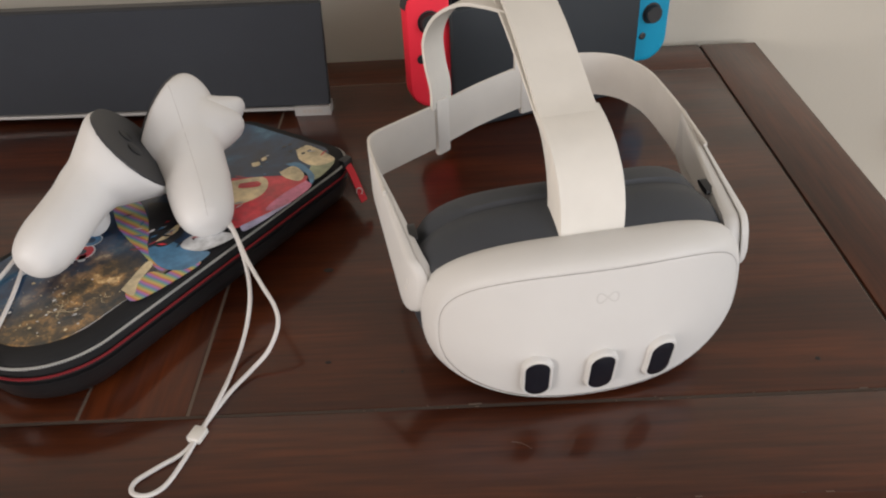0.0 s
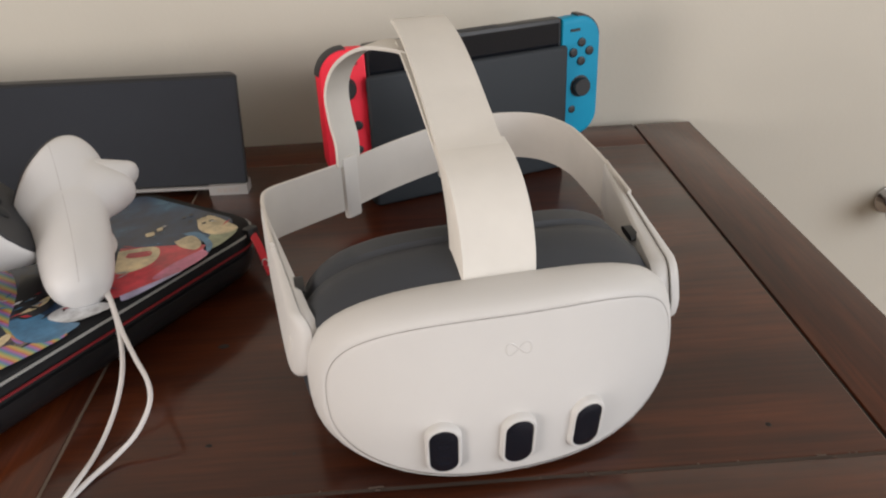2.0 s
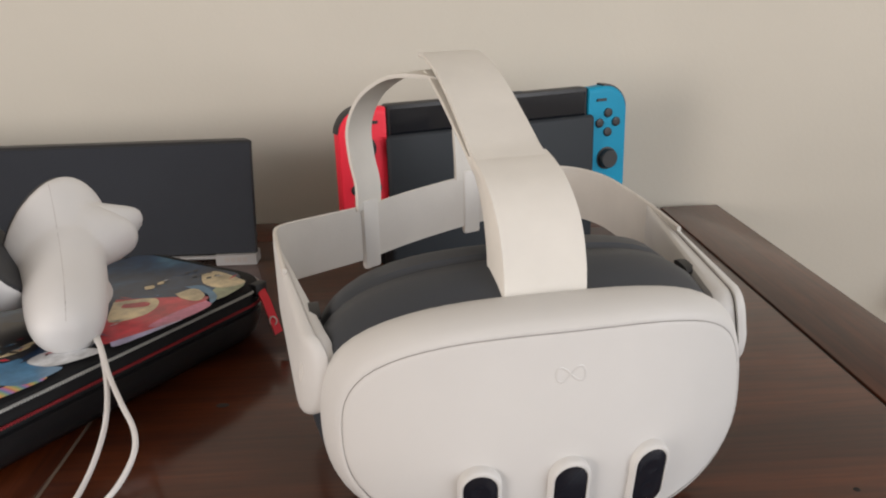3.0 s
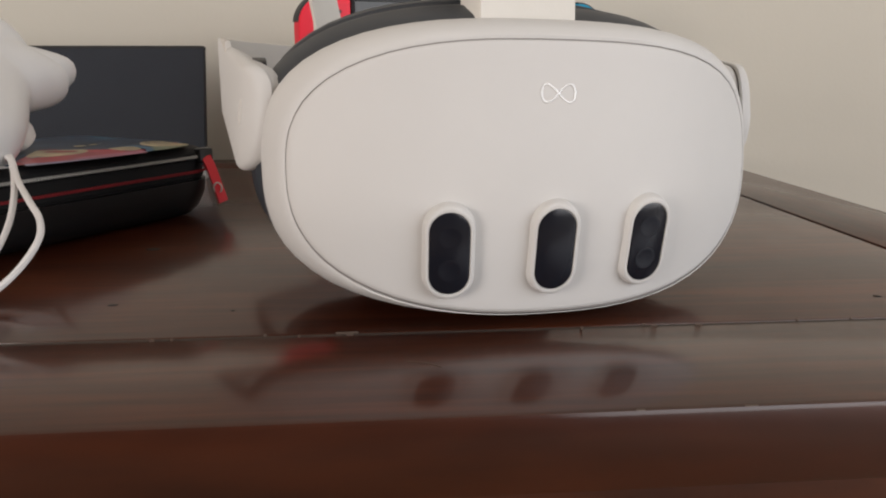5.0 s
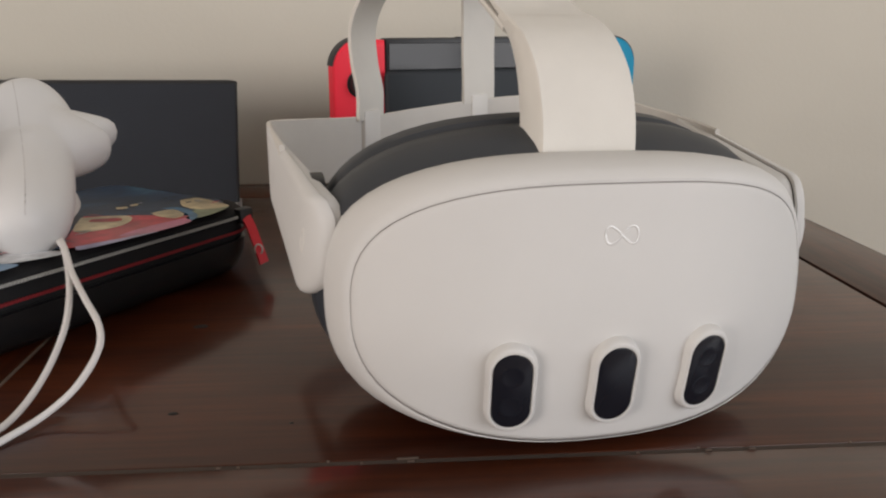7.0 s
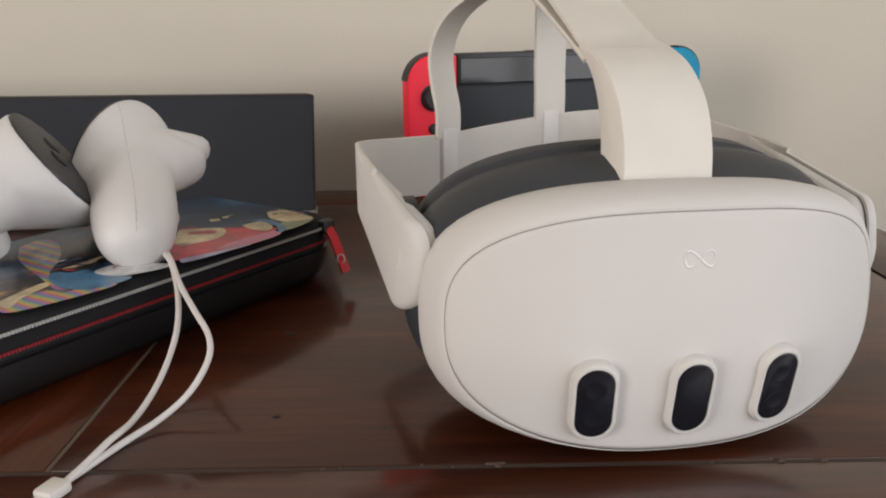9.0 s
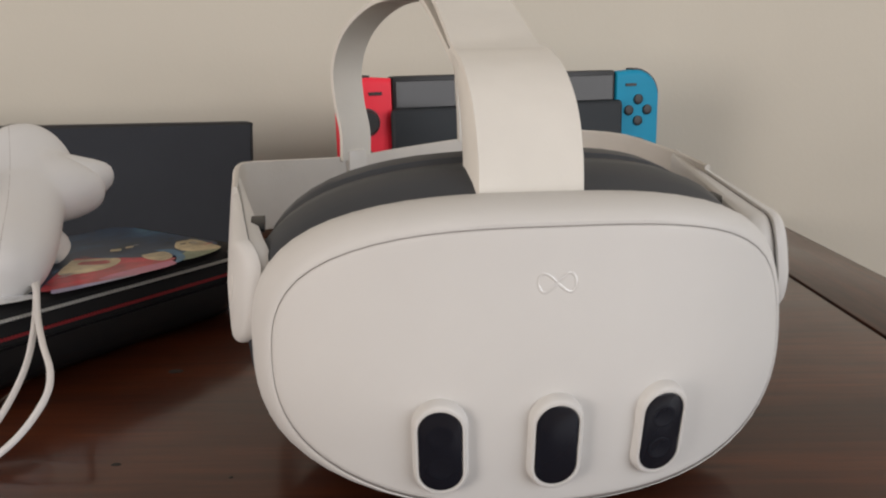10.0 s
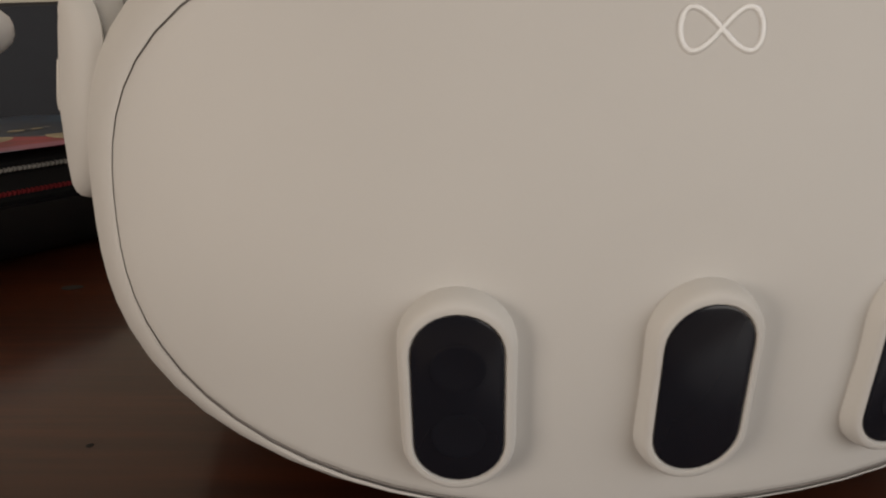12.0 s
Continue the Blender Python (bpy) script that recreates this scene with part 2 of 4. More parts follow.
def table():
    t = thing("wooden_table", pose(0, 0, 0), "dark brown stained wooden table with varnished boards", "table")
    g = 0.0009
    part("front_board", box(TX0, TX1, TY0, -g, -THICK, 0, 0.0016), WOOD_X, t)
    part("end_board", box(0.4282, TX1, g, TY1, -THICK, 0, 0.0014), WOOD_Y, t)
    part("back_board", box(TX0, 0.4255, 0.432 + g, TY1, -THICK, 0, 0.0005), WOOD_X, t)
    part("panel", box(g, 0.4255, g, 0.432 - g, -THICK, 0, 0.001), WOOD_X, t)
    part("stile", box(-0.065 + g, -g, g, 0.432 - g, -THICK, 0, 0.001), WOOD_Y, t)
    part("panel", box(-0.5, -0.065 - g, g, 0.432 - g, -THICK, 0, 0.001), WOOD_X, t)
    part("panel", box(TX0, -0.5 - 2 * g, g, 0.432 - g, -THICK, 0, 0.001), WOOD_Y, t)
    part("seam_filler", box(TX0 + 0.01, 0.426, -0.004, 0.436, -THICK + 0.002, -0.0007), GAP, t, smooth=False)
    part("seam_filler", box(0.4257, 0.4282, 0.001, TY1 - 0.002, -THICK + 0.002, -0.0018), GAP_DARK, t, smooth=False)
    part("seam_filler", box(TX0 + 0.01, 0.426, -0.0012, 0.0012, -THICK + 0.004, -0.0005), GAP_FRONT, t, smooth=False)
    rnd = random.Random(4)
    for k in range(17):
        x = 0.10 + 0.33 * rnd.random() ** 1.3
        w, d = 0.0008 + 0.0045 * rnd.random() ** 3, 0.0002 + 0.0004 * rnd.random()
        y = rnd.choice((-0.0010, 0.0008)) + 0.0003 * rnd.random()
        part("chip", box(x, x + w, y, y + d, -0.001, 0.00022), CHIP, t, smooth=False)
    for k in range(7):
        x = 0.18 + 0.26 * rnd.random()
        w = 0.001 + 0.004 * rnd.random() ** 2
        part("chip", box(x, x + w, TY0 + 0.0005, TY0 + 0.0009 + 0.0003 * rnd.random(), -0.002, -0.00022), CHIP, t, smooth=False)
    arc = [Vector((0.1855 + 0.0105 * u, -0.0275 - 0.0052 * u ** 2.2, 0.00012)) for u in (0, 0.2, 0.4, 0.6, 0.8, 1.0)]
    part("scratch", ribbon(arc, (0, 0.0005, 0), 0.0001), CHIP, t)
    for x, y, r in ((0.078, 0.0395, 0.0013), (0.124, 0.029, 0.0008), (0.069, 0.131, 0.0025), (0.372, 0.0255, 0.0016), (0.302, 0.165, 0.0012)):
        part("dent", loft([[Vector((x + rr * (1.5 if x < 0.1 else 1) * math.cos(k * math.tau / 10), y + rr * math.sin(k * math.tau / 10), z)) for k in range(10)] for rr, z in ((r, -0.0005), (r, 0.0001), (r * 0.8, 0.00016))]), GAP_DARK, t)
    part("apron", box(TX0 + 0.05, TX1 - 0.05, TY0 + 0.055, TY1 - 0.01, -0.13, -THICK, 0.002), WOOD_X, t)
    for x in (TX0 + 0.07, TX1 - 0.07):
        for y in (TY0 + 0.07, TY1 - 0.05):
            part("leg", box(x - 0.03, x + 0.03, y - 0.03, y + 0.03, FLOOR_Z, -0.13, 0.004), WOOD_Y, t)


table()


# ---- the headset ----
HX, HY, HYAW = 0.2345, 0.0, 10.8


def headset():
    h = thing("virtual_reality_headset", pose(HX, HY, 0, 0, 0, HYAW), "white virtual reality headset with grey face pad and fabric straps", "headset")

    def bow(x):
        return 1.96 * x * x + 173 * x ** 4

    def bulge(z):
        return (0.009 if z < 0.045 else 0.0050) * (1 - math.exp(-((z - 0.045) ** 2) / 0.0013))

    def put(x, z, y0, cf=1.0):
        return Vector((x, y0 + cf * (bow(x) + bulge(z)) - 0.022 * x, z - 0.0194 * x))

    Y_FRONT = -0.0055
    corners = (2.69, 3.0, 2.43, 2.55)
    plate = lobed((0.0838, 0.0866), (0.0457, 0.0442), 0.0518, corners)
    # bowed front cover
    rings = disc_rings(plate, (0, 0.0518), [1.0, 0.992, 0.97, 0.9, 0.8, 0.65, 0.5, 0.35, 0.2, 0.08], lambda x, z: put(x, z, Y_FRONT))
    for q in rings[0]:
        q.y += 0.0005
    for q in rings[1]:
        q.y += 0.0001
    part("front_cover", loft(rings, cap0=False), WHITE, h)
    # groove round the cover; the shade inside it is put into its grey
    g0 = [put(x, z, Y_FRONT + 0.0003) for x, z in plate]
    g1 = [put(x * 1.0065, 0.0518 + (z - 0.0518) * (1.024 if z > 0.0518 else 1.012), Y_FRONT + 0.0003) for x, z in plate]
    part("groove", loft([g0, [q + Vector((0, 0.0004, 0)) for q in g0], [q + Vector((0, 0.0004, 0)) for q in g1], g1], False, False), GROOVE_SHADE, h)
    # side shell: rings of half width, half height, middle, depth, bow
    shell = [(0.0861, 0.0453, 0.0509, 0.0004, 1.0), (0.0870, 0.0460, 0.0513, 0.0004, 0.99), (0.0890, 0.0472, 0.0521, 0.0020, 0.97), (0.0907, 0.0482, 0.0527, 0.0048, 0.93), (0.0920, 0.0491, 0.0532, 0.0090, 0.86), (0.0928, 0.0495, 0.0535, 0.0142, 0.77), (0.0930, 0.0496, 0.0536, 0.0195, 0.68), (0.0925, 0.0493, 0.0536, 0.0245, 0.62), (0.0910, 0.0484, 0.0536, 0.0275, 0.57), (0.0880, 0.0456, 0.0536, 0.0290, 0.55)]
    rings = []
    for a, b, zc, y, cf in shell:
        near = max(0.0, min(1.0, 1 - (a - 0.0861) / 0.0060))
        ends = (0.0839 + (a - 0.0861) * 0.97, 0.0867 + (a - 0.0861) * 0.90)
        full = (corners[0], corners[1], corners[2] + 0.42 * (1 - near), corners[3] + 0.05 * (1 - near))
        rings.append([put(x, z, Y_FRONT + y, cf) for x, z in lobed(ends, (b + 0.0014 * near, b - 0.0007 * near), zc + 0.0009 * near, full)])
    part("side_shell", loft(rings, False, True), WHITE, h)
    # three sensor windows
    for x, kind in ((-0.0347, 2), (0.0003, 0), (0.0347, 2)):
        slope = math.degrees(math.atan(1.5 * 1.96 * x + 4 * 173 * x ** 3 - 0.022))
        m = Matrix.Translation((x, Y_FRONT + bow(x) + bulge(0.0295) - 0.022 * x, 0.0295)) @ Euler((radians(90 + 9), 0, radians(slope))).to_matrix().to_4x4()

        def stadium(w, hgt, d, n=14):
            r = w / 2
            pts = [Vector((r * math.cos(math.pi * k / n), hgt / 2 - r + r * math.sin(math.pi * k / n), d)) for k in range(n + 1)]
            pts += [Vector((-r * math.cos(math.pi * k / n), -(hgt / 2 - r) - r * math.sin(math.pi * k / n), d)) for k in range(n + 1)]
            return [m @ q for q in pts]

        pod = part("sensor_pod", loft([stadium(0.0174, 0.0336, -0.0030), stadium(0.0172, 0.0334, -0.0004), stadium(0.0168, 0.0328, 0.0012), stadium(0.0164, 0.0322, 0.0020), stadium(0.0158, 0.0314, 0.0025), stadium(0.0150, 0.0304, 0.0027), stadium(0.0139, 0.0290, 0.0027), stadium(0.0134, 0.0285, 0.0022)]), WHITE, h)
        part("sensor_glass", loft([stadium(0.0133, 0.0284, 0.0015), stadium(0.0131, 0.0282, 0.0025), stadium(0.0123, 0.0274, 0.0027)]), LENS, pod, "glossy black sensor window")
        for dz in ((0.0058, -0.0058) if kind else ()):
            rg = [[m @ Vector((r * math.cos(k * math.tau / 24), dz + r * math.sin(k * math.tau / 24), d)) for k in range(24)] for r, d in ((0.0040, 0.0024), (0.0040, 0.00282), (0.0034, 0.0029), (0.0030, 0.00282))]
            part("camera_lens", loft(rg), LENS_RING, pod)
    # looped mark on the cover
    loop = []
    for k in range(56):
        a = math.tau * k / 56
        x, z = 0.0058 * math.cos(a) / (1 + 0.25 * math.sin(a) ** 2), 0.0066 * math.sin(a) * math.cos(a) / (1 + 0.35 * math.sin(a) ** 2)
        q = put(0.0012 + x, 0.0795 + z, Y_FRONT)
        loop.append(q)
    rings = []
    for i, q in enumerate(loop):
        d = (loop[(i + 1) % 56] - loop[i - 1]).normalized()
        s = d.cross(Vector((0, 1, 0))).normalized() * 0.0005
        lift = Vector((0, -0.00008, 0))
        rings.append([q + s * u + lift * k for u, k in ((-1, 0.3), (-0.75, 1.1), (-0.35, 1.5), (0, 1.6), (0.35, 1.5), (0.75, 1.1), (1, 0.3))])
    rings.append([v.copy() for v in rings[0]])
    part("looped_mark", loft(rings, False, False), LOGO, h, "small silver looped mark")
    # face pad
    pad = [(0.080, 0.047, 0.054, 0.022, 0.5), (0.0885, 0.0505, 0.0550, 0.030, 0.6), (0.0900, 0.0530, 0.0560, 0.040, 0.7), (0.0876, 0.0536, 0.0563, 0.0480, 0.9), (0.0856, 0.0530, 0.0562, 0.0498, 0.95), (0.0856, 0.0531, 0.0563, 0.0506, 0.97), (0.0864, 0.0547, 0.0567, 0.0522, 1.0), (0.0852, 0.0556, 0.0570, 0.0585, 1.3), (0.082, 0.0545, 0.0570, 0.0630, 1.5), (0.079, 0.0500, 0.0570, 0.0640, 1.6), (0.070, 0.0440, 0.0570, 0.0622, 1.6), (0.066, 0.040, 0.0560, 0.054, 1.2), (0.062, 0.038, 0.0550, 0.046, 0.6)]
    rings = [[Vector((x, y + cf * 1.96 * x * x, max(z, 0.0015))) for x, z in lobed((a + 0.0035, a), (b, b), zc, (2.65, 2.95, 2.4, 2.4))] for a, b, zc, y, cf in pad]
    part("face_pad", loft(rings, False, True), FOAM, h, "dark grey silicone face pad")
    # arms: an outer cap and an inner body with a thin dark joint between them
    sides = {-1: (0.0, 0.0112, [(0.026, 0.0870), (0.033, 0.0914), (0.0425, 0.0968), (0.055, 0.0990), (0.080, 0.1005), (0.110, 0.1016), (0.140, 0.1016), (0.160, 0.1010)]),
             1: (-0.006, 0.0150, [(0.020, 0.0930), (0.028, 0.0970), (0.0365, 0.1001), (0.055, 0.1023), (0.085, 0.1041), (0.110, 0.1058), (0.140, 0.1076), (0.160, 0.1088)])}
    for s, (shift, deep, curve) in sides.items():
        out = []
        for cy, cz, r, a0, a1 in ((0.0450 + shift, 0.0770, 0.0115, 178, 97), (0.140, 0.0900, 0.0095, 97, 5), (0.140, 0.0755, 0.0095, -5, -84), (0.0485 + shift, 0.0672, 0.0155, -84, -182)):
            for k in range(10):
                a = radians(a0 + (a1 - a0) * k / 9)
                out.append((cy + r * math.cos(a), cz + r * math.sin(a)))
        mid = (0.090, 0.075)
        fair = spline([(y, x, 0) for y, x in curve], 10)

        def arm_x(y, z):
            x = fair[-1].y
            for p, q in zip(fair, fair[1:]):
                if p.x <= y <= q.x:
                    x = p.y + (q.y - p.y) * (y - p.x) / (q.x - p.x)
                    break
            front = max(0.0, min(1.0, (0.115 - y) / 0.080))
            return x - 0.16 * front * max(z - 0.070, 0.0)

        def arm_ring(f, off, y_most=1.0):
            row = []
            for y, z in out:
                y, z = min(mid[0] + (y - mid[0]) * f, y_most), mid[1] + (z - mid[1]) * (1 - 1.8 * (1 - f) if f > 0.9 else f * 0.911)
                thin = 0.16 + 0.84 * max(0.0, min(1.0, (0.143 - y) / 0.045))
                row.append(Vector((s * (arm_x(y, z) + off * thin), y, z)))
            return row

        arm = part("side_arm", loft([arm_ring(f, o) for f, o in ((0.3, -0.0050), (0.9, -0.0050), (0.985, -0.0050), (1.0, -0.0044), (1.0, -0.0028), (0.992, -0.0015), (0.977, -0.0007), (0.955, -0.0002), (0.90, 0.0), (0.84, 0.0), (0.78, 0.0), (0.70, 0.0), (0.60, 0.0), (0.48, 0.0), (0.35, 0.0), (0.2, 0.0))]), WHITE, h)
        part("arm_body", loft([arm_ring(f, o, 0.140) for f, o in ((0.3, -deep), (0.86, -deep), (0.945, 0.0008 - deep), (0.968, 0.0030 - deep), (0.974, -0.0062), (0.966, -0.0055), (0.9, -0.0052))]), WHITE, arm)
        part("arm_joint", loft([arm_ring(f, o, 0.141) for f, o in ((0.965, -0.0058), (0.966, -0.0046))]), GAP_DARK, arm, "thin dark joint line")
        m = Matrix.Translation((s * (arm_x(0.067, 0.088) - deep + 0.0012), 0.067, 0.0885)) @ Euler((radians(8), 0, 0)).to_matrix().to_4x4()
        sl = [[m @ Vector((d * s, 0.0065 * math.cos(a * math.tau / 24) * abs(math.cos(a * math.tau / 24)) ** -0.4 if abs(math.cos(a * math.tau / 24)) > 0.01 else 0, 0.0019 * math.sin(a * math.tau / 24))) for a in range(24)] for d in (0.002, -0.0026)]
        part("speaker_slot", loft(sl), BLACKP, arm, "black speaker slot")
        rg = []
        for w, d in ((1.0, -0.0012), (1.0, 0.0002), (0.8, 0.00025), (0.6, -0.0004)):
            spots = [(0.0425 + shift + w * 0.0012 * math.cos(k * math.tau / 14), 0.0725 + w * 0.0044 * math.sin(k * math.tau / 14)) for k in range(14)]
            rg.append([Vector((s * (arm_x(y, z) + d), y, z)) for y, z in spots])
        part("arm_mark", loft(rg), BUCKLE, arm)
    # band round the back
    line = spline([(-0.0980, 0.10, 0.0805), (-0.0994, 0.13, 0.082), (-0.1000, 0.152, 0.083), (-0.0960, 0.1665, 0.0825), (-0.078, 0.181, 0.081), (-0.046, 0.203, 0.079), (-0.015, 0.221, 0.0805), (0.018, 0.235, 0.0825), (0.045, 0.2425, 0.084), (0.073, 0.241, 0.085), (0.0955, 0.229, 0.085), (0.1068, 0.203, 0.0845), (0.1076, 0.165, 0.083), (0.1050, 0.13, 0.082), (0.1022, 0.10, 0.0805)], 6)
    part("back_band", ribbon(line, (0, 0, 0.034), 0.0022), BAND, h, "off-white elastic back band")
    # top strap: outer sleeve, inner strap and two rear branches
    sleeve = spline([(0.0009, 0.0235, 0.100), (0.0012, 0.0258, 0.114), (0.0012, 0.032, 0.1285), (0.0014, 0.045, 0.1400), (0.0018, 0.060, 0.1460), (0.0022, 0.0745, 0.1490)], 6)
    behind = spline([(0.0002, 0.0440, 0.098), (0.0005, 0.0455, 0.114), (0.0008, 0.0500, 0.1265), (0.0012, 0.0575, 0.1360), (0.0018, 0.067, 0.1420), (0.0022, 0.0760, 0.1462)], 6)
    rings = []
    for a, b in zip(sleeve, behind):
        d = (b - a).normalized()
        e = min(0.0012, (b - a).length * 0.3)
        w = Vector((0.0179, 0, 0))
        c = Vector((0.0007, 0, 0))
        rings.append([a - w + c, a + w - c, a + w + d * e, b + w - d * e, b + w - c, b - w + c, b - w - d * e, a - w + d * e])
    part("strap_sleeve", loft(rings), STRAP, h)
    upper = spline([(0.0012, 0.066, 0.1458), (0.0018, 0.080, 0.1500), (0.0025, 0.095, 0.156), (0.0038, 0.13, 0.1695), (0.005, 0.16, 0.1775), (0.0058, 0.188, 0.1815), (0.006, 0.199, 0.1815)], 6)
    part("top_strap", ribbon(upper, (0.0335, 0.0, 0.0), 0.0026), STRAP, h)
    inner = spline([(0.0012, 0.070, 0.1425), (0.0015, 0.082, 0.1468), (0.002, 0.10, 0.1530), (0.0025, 0.13, 0.1635), (0.003, 0.16, 0.172), (0.0035, 0.175, 0.1745)], 6)
    part("under_strap", ribbon(inner, (0.0335, 0.0, 0), 0.0026), STRAP, h)
    left = spline([(0.001, 0.160, 0.1715), (-0.012, 0.172, 0.1735), (-0.026, 0.187, 0.1715), (-0.039, 0.201, 0.160), (-0.0455, 0.2085, 0.143), (-0.0455, 0.207, 0.125), (-0.0432, 0.2045, 0.109), (-0.0435, 0.2035, 0.094)], 6)
    part("strap_branch", ribbon(left, (0.0160, 0.0130, 0), 0.0022), STRAP, h)
    right = spline([(0.004, 0.165, 0.1725), (0.012, 0.188, 0.1735), (0.018, 0.208, 0.171), (0.0235, 0.224, 0.161), (0.0265, 0.233, 0.146), (0.0278, 0.2370, 0.128), (0.0288, 0.2385, 0.112), (0.029, 0.2390, 0.098)], 6)
    part("strap_branch", ribbon(right, (0.0225, 0.0095, 0), 0.0022), STRAP, h)
    for x, y, z, rz in ((-0.0435, 0.203, 0.079, 33), (0.029, 0.2385, 0.0832, 18)):
        b = box(-0.0062, 0.0062, -0.0024, 0.0024, -0.0225, 0.0205, 0.0020)
        bmesh.ops.transform(b, matrix=pose(x, y, z, 0, 0, rz), verts=b.verts)
        part("slider_buckle", b, BUCKLE, h, "white plastic strap slider")
    return h


headset()


# ---- the game console in its dock ----
def console():
    m = pose(0.2445, 0.368, 0, 0, 0, 20.3)
    S = 1.06
    d = thing("console_dock", m, "black plastic console dock standing near the wall", "dock")
    c = thing("game_console", m, "handheld game console with red and blue controllers in its dock", "game console")
    part("front_shell", box(-0.0865 * S, 0.0865 * S, -0.014, -0.0075, 0.0, 0.112, 0.0035, 3), DOCK, d)
    part("back_shell", box(-0.0865 * S, 0.0865 * S, 0.0095, 0.038, 0.0, 0.112, 0.004, 3), DOCK, d)
    part("base", box(-0.086 * S, 0.086 * S, -0.0085, 0.0105, 0.0, 0.02, 0.001), DOCK, d)
    zt, zb = 0.134, 0.134 - 0.102 * S
    part("tablet", box(-0.0838 * S, 0.0838 * S, -0.0055, 0.0072, zb, zt, 0.002, 2), BLACKP, c)
    part("screen", box(-0.0815 * S, 0.0815 * S, -0.0063, -0.005, zb + 0.004, zt - 0.0035, 0.0004, 1), SCREEN, c, "glossy dark screen glass")
    part("grip_vent", box(-0.03, 0.03, -0.001, 0.004, zt - 0.001, zt + 0.0006), DARKP, c)
    for s, mat, lab in ((-1, RED, "neon red detachable controller"), (1, BLUE, "neon blue detachable controller")):
        w, hh, r = 0.0359 * S, 0.102 * S, 0.0195 * S
        out = [(0.0, 0.0012), (0.0, hh - 0.0012)]
        for k in range(11):
            a = radians(90 - 9 * k)
            out.append((w - r + r * math.cos(a), hh - r + r * math.sin(a)))
        for k in range(11):
            a = radians(-9 * k)
            out.append((w - r + r * math.cos(a), r + r * math.sin(a)))
        x0 = 0.0842 * S
        mid = (w / 2, hh / 2)
        rings = [[Vector((s * (x0 + mid[0] + (x - mid[0]) * f), y, zb + mid[1] + (z - mid[1]) * f)) for x, z in out] for f, y in ((0.9, -0.0072), (0.965, -0.0068), (0.992, -0.0055), (1.0, -0.0035), (1.0, 0.0042), (0.985, 0.0068), (0.93, 0.0078))]
        con = part("side_controller", loft(rings), mat, c, lab)

        def knob(dx, dz, rad, rise, mt, nm, lb=""):
            prof = [(rad, -0.0068), (rad, -0.0072 - rise * 0.8), (rad * 0.9, -0.0072 - rise), (rad * 0.4, -0.0072 - rise)]
            rg = [[Vector((s * (x0 + dx) + rr * math.cos(k * math.tau / 20), y, zb + dz + rr * math.sin(k * math.tau / 20))) for k in range(20)] for rr, y in prof]
            part(nm, loft(rg), mt, con, lb)

        stick_z, pad_z = (hh * 0.715, hh * 0.43) if s < 0 else (hh * 0.43, hh * 0.715)
        knob(w * 0.5, stick_z, 0.0082, 0.006, BLACKP, "thumbstick", "black rubber thumbstick")
        knob(w * 0.5, stick_z, 0.0098, 0.0006, BLACKP, "stick_well")
        for ax, az in ((0.0082, 0), (-0.0082, 0), (0, 0.0082), (0, -0.0082)):
            knob(w * 0.5 + ax, pad_z + az, 0.0039, 0.0014, BLACKP, "round_button")
        knob(w * 0.3, hh * 0.24, 0.0034, 0.0008, BLACKP, "small_button")
        bx = sorted((s * (x0 + w * 0.2), s * (x0 + w * 0.44)))
        part("minus_button", box(bx[0], bx[1], -0.0082, -0.0066, zb + hh * 0.885, zb + hh * 0.905), BLACKP, con)
        # shoulder trigger on the rounded corner
        sh = []
        for k in range(12):
            a = radians(96 - 8.2 * k)
            sh.append((w - r + (r + 0.0012) * math.cos(a), hh - r + (r + 0.0012) * math.sin(a), a))
        rg = []
        for x, z, a in sh:
            ux, uz = math.cos(a), math.sin(a)
            rg.append([Vector((s * (x0 + x - ux * i), y, zb + z - uz * i)) for i, y in ((0.006, -0.0058), (0.0006, -0.0052), (0.0, -0.003), (0.0, 0.005), (0.006, 0.006))])
        part("shoulder_button", loft(rg), DARKP, con, "charcoal shoulder button")


console()


